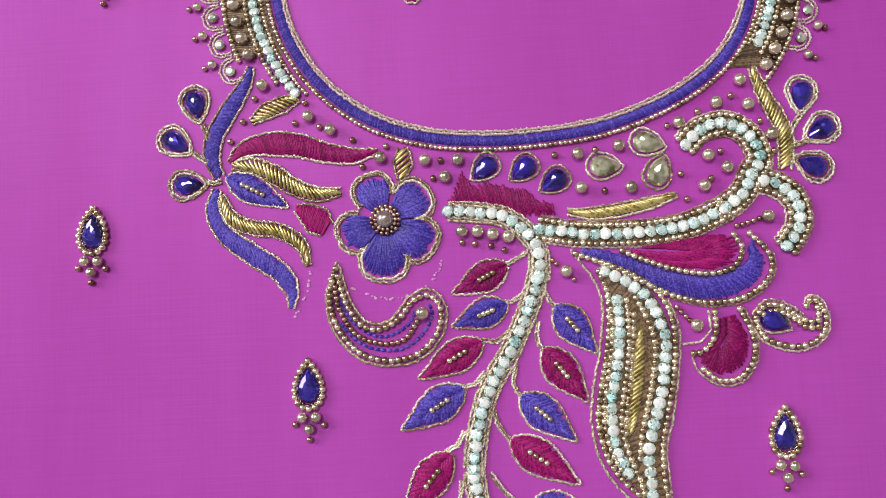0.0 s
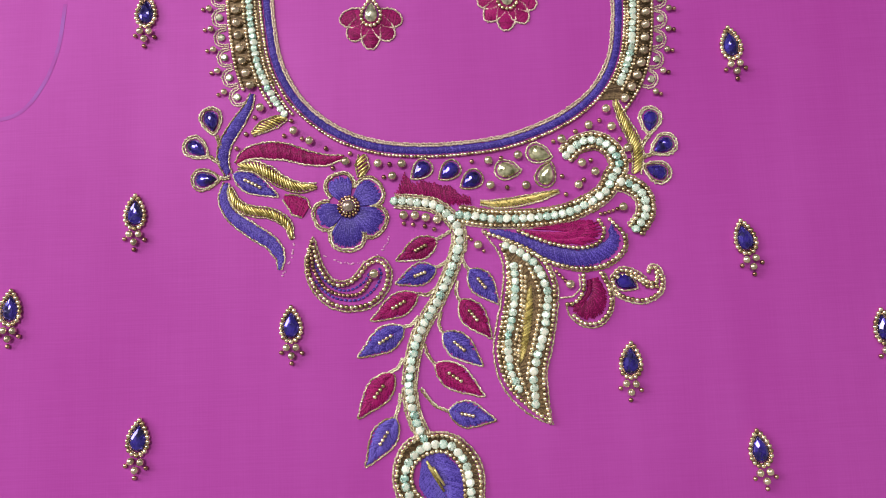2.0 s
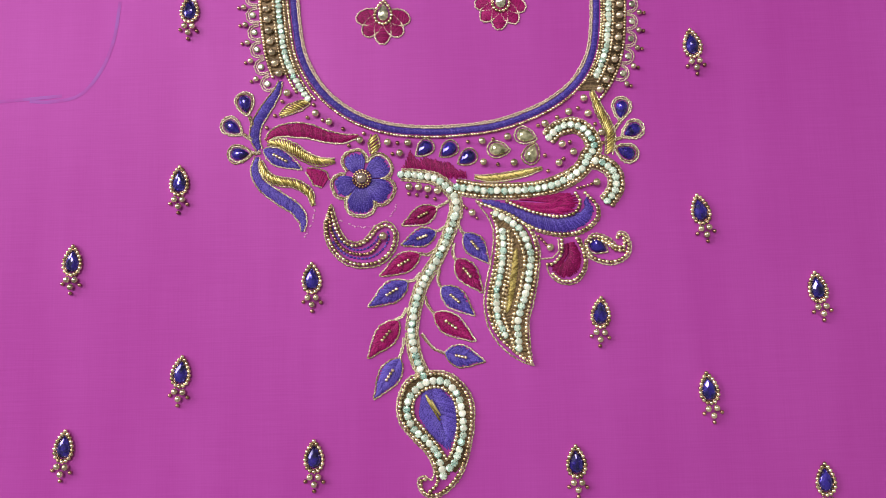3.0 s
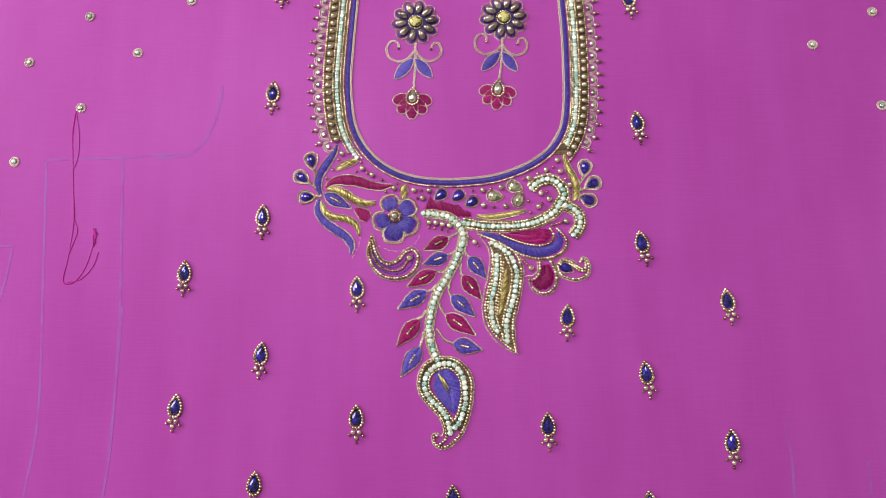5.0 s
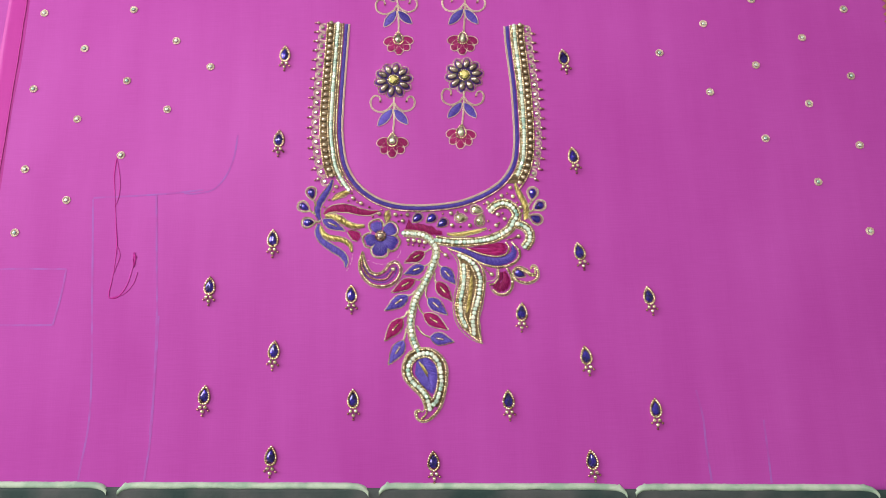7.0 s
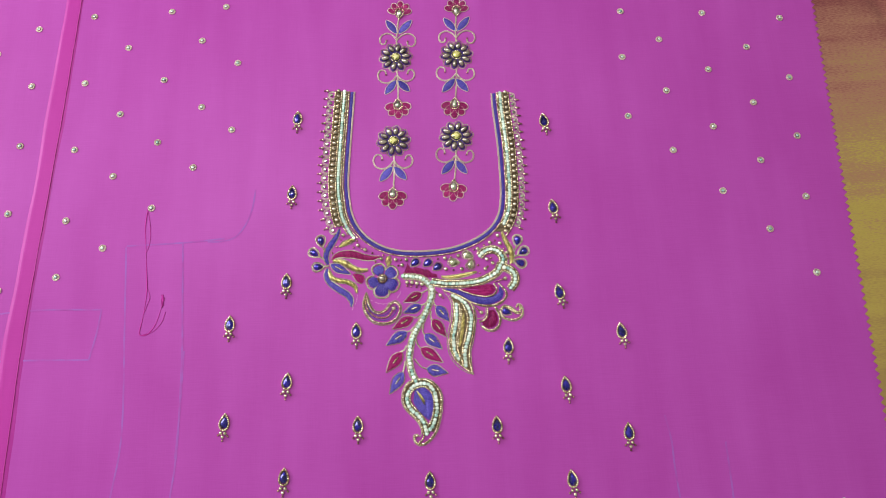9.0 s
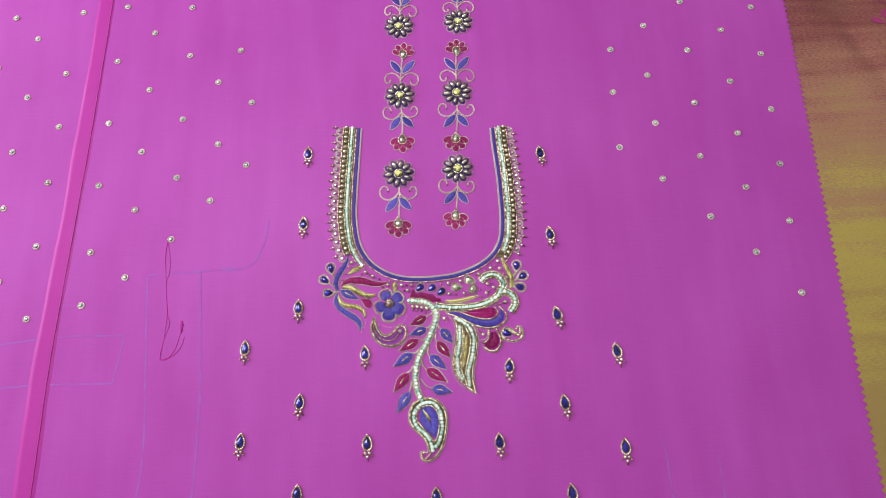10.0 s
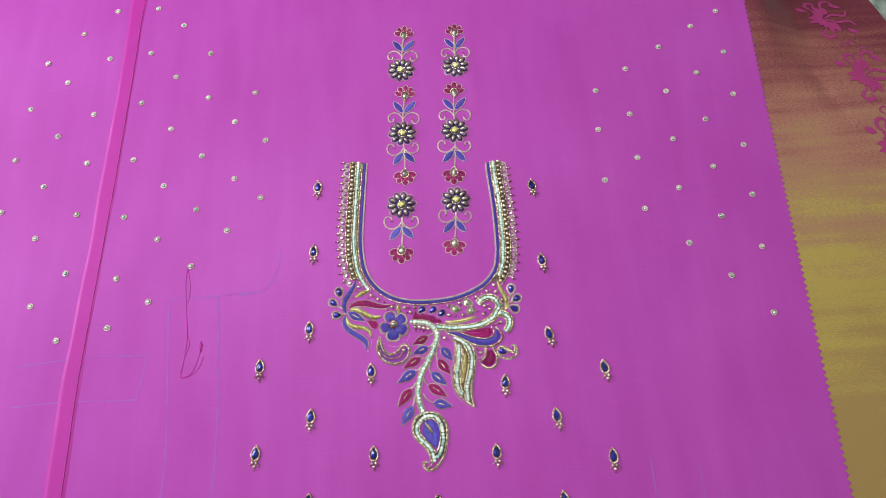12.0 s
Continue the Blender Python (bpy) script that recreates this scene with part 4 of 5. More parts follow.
for b_, t_, wd, m_ in (
    ((-5.5, -42.8), (-21.6, -50.5), 8.2, 1), ((-6.2, -54.8), (-22.1, -60.4), 8.0, 0), ((-14.5, -65.6), (-33.0, -75.4), 8.6, 1), ((-20.6, -79.4), (-38.9, -90.3), 9.4, 0),
    ((-25.5, -98.2), (-39.7, -115.0), 9.4, 1), ((-24.8, -116.7), (-37.0, -134.6), 9.4, 0), ((8.8, -56.1), (19.5, -70.1), 9.0, 0), ((4.3, -68.9), (15.9, -84.3), 9.2, 1),
    ((-3.3, -82.3), (11.5, -95.7), 9.2, 0), ((-7.1, -95.0), (11.5, -108.2), 9.4, 1), ((-2.3, -114.1), (15.6, -118.4), 9.6, 0)):
    leaf(b_, t_, wd, MAROON_THREAD if m_ else BLUE_THREAD, MAROON_L if m_ else BLUE_L)
stalks = [spline(p, 0.5) for p in ([(-5.5, -42.8), (-1.9, -41.3), (1.0, -39.6)], [(-6.2, -54.8), (-3.1, -53.7), (-0.2, -51.6)], [(-14.5, -65.6), (-9.8, -66.1), (-5.5, -63.2)], [(-20.6, -79.4), (-16.8, -78.4), (-13.4, -75.0)], [(-26.4, -98.0), (-22.7, -95.8), (-20.5, -92.0)],
    [(-24.8, -116.7), (-22.9, -111.4), (-22.1, -106.3)], [(8.8, -56.1), (6.9, -53.6), (5.5, -49.6)], [(4.3, -68.9), (2.8, -65.4), (3.5, -60.4)], [(-3.3, -82.3), (-5.0, -78.5), (-4.0, -73.2)], [(-7.1, -95.0), (-10.1, -91.1), (-11.6, -86.2)], [(-2.3, -114.1), (-8.3, -111.1), (-13.7, -104.2)])]
cord(branch, stalks, 0.42, name="leaf_stalk")
cord(branch, [offset(s, 0.8) for s in stalks], 0.4, name="leaf_stalk")

# pearls hung under the branch head
four = [(-18.7, -31.7), (-13.9, -32.0), (-9.3, -33.1), (-4.6, -34.1)]
ob = thing("pearl_row", "four grey-gold pearls with bronze beads under the branch", "pearl row", four[1])
spots_of(four, 4.0, PEARL, ob)
pieces("bronze_bead", bead_mesh(2.0, DARK_BEAD), [(*p, 0.9) for p in [(-18.8, -35.1), (-14.9, -35.7), (-9.9, -36.6), (-5.9, -38.1)]], ob)


def crystal_arc(points, label, low=-2.9, high=2.9, cords=(-4.0, 4.0)):
    c = spline(points, 0.6)
    ob = thing("crystal_plume", label, "embroidered plume", c[len(c) // 2], "crystal plumes")
    crystals(c, 3.05, ob, 1.0)
    g = Geo()
    satin(g, offset(c, 3.4), offset(c, -3.4), 0.6, 0.1, 0, 0.05, 5)
    part("bronze_ground", g, BRONZE_GROUND, ob)
    for o in (low, high):
        beads(offset(c, o), 1.9, GOLD_BEAD, ob)
    cord(ob, [offset(c, o) for o in cords], 0.4)
    return ob


crystal_arc([(5.2, -32.1), (16.3, -34.2), (27.9, -35.0), (40.3, -34.8), (51.2, -33.2), (61.5, -29.1)] + [(60.7, -29.5), (67.8, -24.7), (71.5, -18.2)] + [(74.4, -13.5), (71.2, -5.7), (64.5, -2.1), (56.7, -3.9), (51.8, -8.3)], "sweeping plume of crystals between gold bead rows")
crystal_arc([(74.6, -20.8), (78.9, -22.4), (82.6, -25.2), (84.6, -29.4), (84.0, -35.6), (79.6, -41.6)], "short hooked plume of crystals between gold bead rows")

# plume petals
def fan(geo, root, rim, rows, seed, w=0.3):
    """Ragged stitches that fan from a root line towards a rim, longer and shorter, with cloth showing between their tips."""
    rng = random.Random(seed)
    rim = np.array(even(rim, 0.42))
    root = np.array(even(root, 0.3))
    for i, tip in enumerate(rim):
        u = i / (len(rim) - 1)
        a = root[int(u * (len(root) - 1))]
        for k in range(rows):
            k0 = k / rows + rng.uniform(-0.04, 0.05)
            k1 = min((k + 1.35) / rows, 1.0) + rng.uniform(-0.16, 0.02)
            p0, p1 = a + (tip - a) * max(0, k0), a + (tip - a) * k1
            if np.linalg.norm(p1 - p0) > 0.5:
                thread(geo, p0 + rng.uniform(-0.15, 0.15), p1, w, rng.uniform(0.5, 0.8))


ob = thing("maroon_plume_petal", "maroon satin-stitch plume petal edged with gold beads", "embroidered motif", (50, -42))
g = Geo()
fan(g, [(30.5, -39.9), (38.0, -40.8), (50.0, -41.8), (52.0, -41.6), (46.0, -40.6), (38.0, -39.8)],
    spline([(35.0, -42.2), (42.0, -45.0), (50.0, -46.9), (58.0, -47.2), (63.4, -45.2), (65.0, -41.2), (63.2, -37.2), (56.0, -36.6), (46.0, -38.0), (36.0, -39.2)], 0.4), 2, 17)
part("satin_fill", g, MAROON_THREAD, ob)
beads(spline([(29.9, -40.2), (37.9, -44.0), (47.3, -47.2), (56.7, -48.5), (63.5, -46.5), (66.2, -41.5), (64.1, -36.9)], 0.5), 1.9, GOLD_BEAD, ob)
ob = stroke("blue_plume_petal", "blue satin-stitch swoosh edged with gold beads", [(17.5, -39.8), (26.5, -42.3), (35.8, -47.0), (45.2, -50.8), (54.6, -52.7), (64.2, -51.1), (70.3, -45.8), (68.9, -39.5)], (1.5, 3.9, 5.4, 6, 6.4, 7, 6, 1.5), BLUE_THREAD, slant=1.5, edge=False)
beads(spline([(15.6, -40.3), (26.4, -44.9), (35.7, -50.1), (44.9, -54.8), (56.2, -57.3), (66.8, -55.6), (73.8, -49.8), (74.2, -43.4), (68.9, -36.8)], 0.5), 1.9, GOLD_BEAD, ob)
cord(ob, [spline([(43.9, -55.7), (56.1, -58.5), (67.5, -56.7), (75.2, -50.3), (75.7, -43.1)], 0.5)], 0.42)

# long feather
feather = thing("crystal_feather", "long feather of crystals, gold beads and bullion wire", "embroidered feather", (31.4, -81.8))
lc, rc = spline([(27.0, -55.2), (27.4, -61.9), (26.6, -69.2), (25.2, -77.2), (23.3, -84.4), (22.8, -90.2), (23.7, -98.9), (26.6, -106.1)], 0.6), spline([(23.9, -46.6), (30.5, -49.8), (35.8, -54.4), (39.1, -60.8), (40.6, -68.2), (39.3, -79.1), (37.4, -86.3), (34.9, -93.5), (33.0, -100.6), (33.0, -107.7), (33.1, -112.7)], 0.6)
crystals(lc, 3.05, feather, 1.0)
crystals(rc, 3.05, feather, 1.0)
for p in ([(22.1, -46.1), (24.1, -51.4), (24.5, -58.8), (23.3, -69.1), (20.5, -81.4), (18.9, -91.5), (21.0, -101.6), (25.7, -108.9), (33.3, -115.9), (38.9, -119.9)], [(21.5, -42.7), (30.2, -46.4), (37.4, -51.1), (42.2, -58.0), (43.7, -67.6), (42.2, -79.2), (39.8, -89.3), (37.5, -98.6), (37.3, -109.3), (38.8, -118.9)],
          [(30.0, -55.3), (30.0, -65.7), (29.0, -74.4), (26.9, -84.5), (25.9, -93.2), (27.7, -101.9), (29.8, -107.6), (31.3, -114.1)], [(32.8, -54.7), (36.1, -62.2), (37.6, -69.6), (36.1, -79.0), (33.7, -87.7), (31.7, -94.8), (30.4, -102.0)],
          [(31.9, -59.8), (31.0, -68.6), (29.5, -78.8), (27.9, -87.5), (26.8, -94.7)], [(24.7, -53.3), (25.4, -61.8), (24.7, -69.2), (22.8, -78.6), (21.1, -87.2), (21.0, -93.0), (22.5, -100.3), (25.8, -106.8)]):
    beads(spline(p, 0.5), 1.95, GOLD_BEAD, feather, gap=0.95)
cord(feather, [spline(p, 0.5) for p in ([(14.2, -39.1), (20.5, -48.3), (22.7, -56.6), (21.2, -69.0), (18.3, -81.3), (17.0, -91.4), (18.8, -102.3), (24.2, -111.0), (31.8, -117.6), (39.9, -121.3)], [(42.4, -55.4), (44.9, -62.5), (45.2, -69.1), (43.6, -80.0), (41.2, -90.8), (38.7, -100.1), (38.8, -110.8), (39.9, -121.3)])], 0.45)
l_, r_, c_ = ribbon([(33.7, -63.6), (32.6, -72.4), (31.1, -80.3), (29.7, -87.5), (28.0, -95.4)], (0.8, 3.4, 4.2, 3.6, 1.0))
bullion(feather, l_, r_, 1.3, 1.9, 0.5)
g = Geo()
satin(g, spline([(23.1, -49.1), (24.5, -58.8), (23.3, -69.1), (20.5, -81.4), (19.3, -91.5), (21.7, -101.7), (27.2, -109.0), (35.5, -116.4)], 0.6), spline([(23.2, -46.2), (37.3, -52.6), (43.2, -67.6), (41.8, -79.2), (39.4, -89.3), (37.5, -98.6), (37.3, -109.3), (38.3, -117.9)], 0.6), 0.6, 0.12, 0, 0.05, 8)
part("bronze_ground", g, BRONZE_GROUND, feather)

# small pearl sprigs
for pts, pearl in (([(65.2, -34.3), (67.0, -34.0), (68.7, -33.5), (70.5, -33.0), (72.3, -32.4)], (74.7, -31.8)), ([(45.0, -58.1), (46.2, -59.6), (47.5, -61.0), (48.6, -62.3)], (50.3, -63.8)), ([(8.5, -42.0), (9.7, -43.2), (14.7, -48.2)], (12.4, -45.6))):
    ob = thing("pearl_sprig", "pearl on a short line of bronze beads", "pearl sprig", pearl, "pearl sprigs")
    spots_of([pearl], 3.9, PEARL, ob)
    pieces("bronze_bead", bead_mesh(1.7, DARK_BEAD), [(*p, 0.8) for p in pts], ob)

# maroon drop and curled paisley
ob = thing("maroon_drop", "small maroon satin-stitch drop edged with gold beads", "embroidered motif", (58, -70))
g = Geo()
fan(g, [(59.6, -62.0), (59.8, -67.0), (58.0, -70.5), (54.0, -72.0)], spline([(62.6, -61.5), (65.2, -66.6), (65.4, -73.0), (61.6, -77.8), (56.0, -78.8), (51.6, -76.0), (50.4, -73.2)], 0.4), 1, 23)
fan(g, [(59.6, -62.0), (59.4, -67.0), (57.0, -70.5)], spline([(57.6, -62.5), (57.0, -67.6), (53.6, -71.6), (51.0, -73.0)], 0.4), 1, 24)
part("satin_fill", g, MAROON_THREAD, ob)
for p in ([(63.7, -59.7), (66.6, -66.2), (66.8, -73.8), (62.4, -79.7), (55.8, -80.4), (51.3, -77.0)], [(56.2, -60.2), (55.8, -66.8), (52.1, -71.4), (48.7, -72.2)]):
    beads(spline(p, 0.5), 1.9, GOLD_BEAD, ob)
cord(ob, [spline(p, 0.5) for p in ([(64.9, -59.0), (68.0, -66.3), (68.1, -74.3), (63.1, -81.2), (55.2, -81.8), (49.8, -77.4), (48.3, -71.7)], [(46.0, -69.3), (50.8, -69.0), (54.4, -65.8), (54.7, -59.6)])], 0.42)
gem((74.0, -63.8), (79.0, -66.4), 9.0, 6.2, BLUE_STONE, "faceted blue drop stone in the curled paisley", False)
pais = thing("beaded_paisley", "small curled paisley outlined in gold beads", "embroidered paisley", (77.5, -65.6))
for p in ([(68.2, -62.5), (71.8, -58.8), (77.4, -59.9), (82.4, -63.7), (86.6, -64.2), (86.9, -60.3)], [(68.4, -63.4), (70.2, -68.2), (75.3, -70.8), (81.8, -71.5), (87.2, -68.8), (89.2, -64.1), (87.9, -59.3), (85.2, -57.8), (83.6, -59.7)], [(70.7, -61.6), (74.5, -60.8), (79.1, -62.8), (82.7, -65.8), (86.5, -66.1)]):
    beads(spline(p, 0.5), 1.9, GOLD_BEAD, pais)
cord(pais, [spline(p, 0.5) for p in ([(67.4, -61.5), (71.9, -57.4), (78.0, -58.6), (82.9, -62.4)], [(67.6, -65.3), (69.7, -69.3), (75.2, -72.2), (82.2, -72.9), (88.4, -69.6), (90.4, -64.2), (88.9, -58.4), (85.2, -56.6), (83.2, -59.2)])], 0.42)

# beaded crescent
cres = thing("beaded_crescent", "crescent of gold bead rows over blue running stitches", "embroidered crescent", (-46.2, -63.1))
beads(spline([(-58.1, -41.3), (-60.1, -50.5), (-57.6, -59.8), (-51.0, -67.5), (-41.9, -69.9), (-33.6, -68.2), (-27.6, -62.1), (-26.4, -54.9), (-29.6, -50.9), (-34.6, -52.2), (-39.1, -57.5), (-45.2, -60.4), (-50.7, -58.7), (-55.1, -52.1), (-57.4, -43.7)], 0.5), 1.95, GOLD_BEAD, cres)
cord(cres, [spline([(-57.8, -39.3), (-61.3, -50.4), (-59.0, -60.8), (-51.5, -69.2), (-42.0, -71.6), (-32.7, -69.7), (-26.0, -62.9), (-24.7, -54.5), (-29.1, -49.0), (-35.6, -50.7), (-40.3, -56.5), (-45.1, -58.7), (-49.9, -57.2), (-53.9, -51.2), (-56.4, -42.3), (-57.8, -39.3)], 0.5)], 0.5)
beads(spline([(-58.4, -46.8), (-57.4, -53.4), (-52.6, -61.4), (-45.4, -64.6), (-38.0, -63.9), (-33.6, -58.6)], 0.5), 1.7, DARK_BEAD, cres, "bronze_bead")
spots_of([(-32.0, -56.2)], 4.2, PEARL, cres)
for p in ([(-57.8, -49.7), (-54.3, -56.7), (-48.0, -61.9), (-42.1, -62.5), (-36.4, -59.4), (-34.0, -55.4)], [(-57.1, -58.0), (-52.7, -63.2), (-47.3, -66.2), (-39.0, -66.8), (-32.4, -62.8), (-28.9, -56.6), (-30.2, -53.3)]):
    g = Geo()
    s = even(spline(p, 0.5), 1.9)
    for a, b in zip(s[:-1], s[1:]):
        thread(g, np.array(a), np.array(a) + (np.array(b) - np.array(a)) * 0.8, 0.5, 0.5)
    part("running_stitch", g, BLUE_THREAD, cres, "blue running stitches")

# pendant paisley
pend = thing("pendant_paisley", "large pendant paisley of crystals, gold beads and blue satin", "embroidered paisley", (-8.4, -145.3))
cord(pend, [spline([(-14.3, -122.9), (-21.8, -126.8), (-26.2, -136.0), (-25.7, -146.0), (-19.9, -154.2), (-13.0, -161.3), (-9.4, -169.6), (-10.6, -173.9), (-14.0, -171.9), (-17.1, -173.8), (-15.8, -179.5), (-10.2, -182.2), (-3.4, -179.7), (3.7, -172.0), (7.9, -161.1), (10.5, -146.8), (9.7, -135.6), (3.4, -126.7), (-4.6, -122.7), (-14.3, -122.9)], 0.5)], 0.5)
beads(spline([(-13.8, -124.2), (-20.9, -127.9), (-24.7, -136.2), (-24.4, -145.2), (-18.8, -153.2), (-11.9, -160.4), (-8.2, -168.5), (-7.8, -175.1), (-11.3, -178.8)], 0.5), 1.95, GOLD_BEAD, pend)
beads(spline([(-13.8, -124.2), (-4.6, -124.0), (2.5, -127.8), (8.3, -136.1), (9.2, -146.8), (6.7, -160.6), (2.6, -171.1), (-4.0, -178.4), (-10.2, -180.8), (-14.7, -179.1), (-15.7, -174.4), (-13.7, -173.3)], 0.5), 1.95, GOLD_BEAD, pend)
beads(spline([(-3.1, -164.2), (-7.5, -157.5), (-13.6, -150.2), (-18.3, -144.0), (-18.2, -136.1), (-12.5, -131.2), (-4.7, -130.6), (1.1, -136.5), (2.7, -146.6), (1.0, -156.6), (-1.7, -163.1)], 0.5), 1.9, GOLD_BEAD, pend, "inner_bead")
pc = spline([(-5.0, -172.1), (-5.5, -168.6), (-7.6, -161.9), (-12.0, -155.4), (-18.5, -150.1), (-21.6, -142.8), (-20.8, -136.1), (-16.4, -130.0), (-8.1, -127.1), (-0.4, -129.8), (4.0, -137.7), (5.2, -147.8), (3.8, -157.7), (1.4, -164.3), (-1.9, -168.6)], 0.6)
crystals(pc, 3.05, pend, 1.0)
g = Geo()
satin(g, offset(pc, 3.6), offset(pc, -3.2), 0.6, 0.1, 0, 0.05, 5)
part("bronze_ground", g, BRONZE_GROUND, pend)
g = Geo()
l_, r_, c_ = ribbon([(-9.9, -131.6), (-8.0, -138.6), (-5.1, -147.6), (-2.1, -160.0)], (9, 18.5, 14.5, 0.8))
for s, e_ in ((1, l_), (-1, r_)):
    inner = [c_[max(0, i - 9)] for i in range(len(c_))]
    satin(g, inner, e_, 0.4, 0.8, 0, 0.4, 31 + s)
part("satin_fill", g, BLUE_THREAD, pend, "blue satin-stitch filling")
g = Geo()
for a, b in zip([(-12.6, -133.8), (-11.9, -135.7), (-10.0, -136.3)], [(-7.0, -142.0), (-5.9, -146.0), (-5.7, -143.7)]):
    a, b = np.array(a), np.array(b)
    g.tube([(*(a + (b - a) * k), 1.0 + 0.9 * math.sin(math.pi * k)) for k in np.linspace(0, 1, 7)], 0.55, 6)
part("bullion_wire", g, BULLION, pend)

# scattered pearls and bronze beads
for p in [(-79.5, 18.2), (-65.1, 7.3), (-58.3, 2.6), (-42.9, -7.2)] + [(-29.0, -8.7), (-23.0, -14.4), (-18.8, -9.2), (18.4, -9.3), (31.2, -7.4), (18.8, -20.1), (34.0, -20.7), (50.2, -1.1), (56.4, -21.4)] + [(70.2, 11.4), (62.3, 4.6), (72.0, 3.5), (78.4, -6.2), (58.4, -12.0), (63.8, -16.0)]:
    ob = new("pearl", bead_mesh(3.9, PEARL, 14, 9))
    ob.location = (p[0] * 0.001, p[1] * 0.001, 0.0017)
    tagged(ob, "grey-gold pearl sewn on magenta silk", "pearl", "scattered pearls")
for p in [(-82.1, 14.1), (-69.4, 5.4), (-61.7, 3.8), (-51.4, -1.0), (-41.0, -3.6), (-85.9, 6.8), (-90.0, 0.6), (-66.2, 11.9), (-48.6, -9.7)] + [(-24.1, -9.0), (-26.7, -14.6), (11.3, -9.3), (24.0, -8.3), (26.0, -21.3), (49.7, -17.3), (58.9, -19.2), (50.9, -25.3), (62.4, -10.8), (46.8, -1.9), (56.4, 2.1)] + [(67.2, 6.6), (56.7, 2.2), (75.5, -1.9), (58.8, -19.3), (78.9, -11.6)]:
    ob = new("bronze_bead", bead_mesh(2.1, DARK_BEAD))
    ob.location = (p[0] * 0.001, p[1] * 0.001, 0.0009)
    tagged(ob, "tiny bronze bead sewn on magenta silk", "bead", "scattered beads")


# ---- sleeve strips ----
def daisy(at):
    ob = thing("beaded_daisy", "daisy of dark beads on blue petals with a pale yellow stone", "embroidered flower", at, "daisies")
    pet, loops, spots = Geo(), [], []
    for i in range(10):
        a = 2 * math.pi * i / 10 + 0.1
        d, nrm = np.array([math.cos(a), math.sin(a)]), np.array([-math.sin(a), math.cos(a)])
        c = np.array(at)
        ks = np.linspace(0, 1, 9)
        w_ = 3.9 * np.sin(np.pi * (0.12 + 0.85 * ks)) ** 0.7
        satin(pet, [c + d * (7 + 9.4 * k) + nrm * w * 0.86 for k, w in zip(ks, w_)], [c + d * (7 + 9.4 * k) - nrm * w * 0.86 for k, w in zip(ks, w_)], 0.6, 0.5, 0, 0.1, i)
        loops.append(spline([c + d * 11.7 + nrm * 4.0, c + d * 15.7 + nrm * 3.4, c + d * 17.5, c + d * 15.7 - nrm * 3.4, c + d * 11.7 - nrm * 4.0], 0.5))
        spots.append(c + d * 10.8)
    hub = [np.array(at) + 8.8 * np.array([math.cos(t), math.sin(t)]) for t in np.linspace(0, 2 * math.pi, 41)]
    satin(pet, [np.array(at)] * 41, hub, 0.6, 0.2, 0, 0.1, 3)
    part("petals", pet, NAVY_THREAD, ob, "dark blue satin petals")
    for loop in loops:
        cord(ob, [loop], 0.42, name="petal_cord")
    for s, o in zip(spots, pieces("petal_bead", bead_mesh(6.0, MAUVE_BEAD, 14, 9), [(*s, 1.7) for s in spots], ob, angle=[2 * math.pi * i / 10 + 0.1 for i in range(10)])):
        o.scale = (1.4, 0.86, 0.85)
    yellow = pieces("stone", crystal_mesh(8.4), [(*at, 0.2)], ob)[0]
    yellow.data = SHARED.setdefault("yellow", yellow.data.copy())
    yellow.data.materials[0], yellow.data.materials[1], yellow.data.materials[2] = PALE_FACET, YELLOW_STONE, YELLOW_FACET
    pieces("ring_bead", bead_mesh(1.6, GOLD_BEAD), [(at[0] + 5.0 * math.cos(t), at[1] + 5.0 * math.sin(t), 0.8) for t in np.arange(19) * 2 * math.pi / 19], ob)


NAVY_THREAD = varied("navy_silk_thread", (0.03, 0.018, 0.14), (0.09, 0.05, 0.30), 500, 0.45, random_object=0.4, spec=0.25)
# Pale and dark yellow facets: reflections painted as for the crystals.
PALE_FACET = crystal_material("pale_yellow_facet", (0.72, 0.62, 0.16), (1.0, 0.92, 0.5), 0.2)
YELLOW_FACET = crystal_material("shaded_yellow_facet", (0.30, 0.24, 0.05), (0.75, 0.62, 0.2), 0.6)
YELLOW_STONE = stone_material("pale_yellow_stone", (0.75, 0.68, 0.22), 0.6)


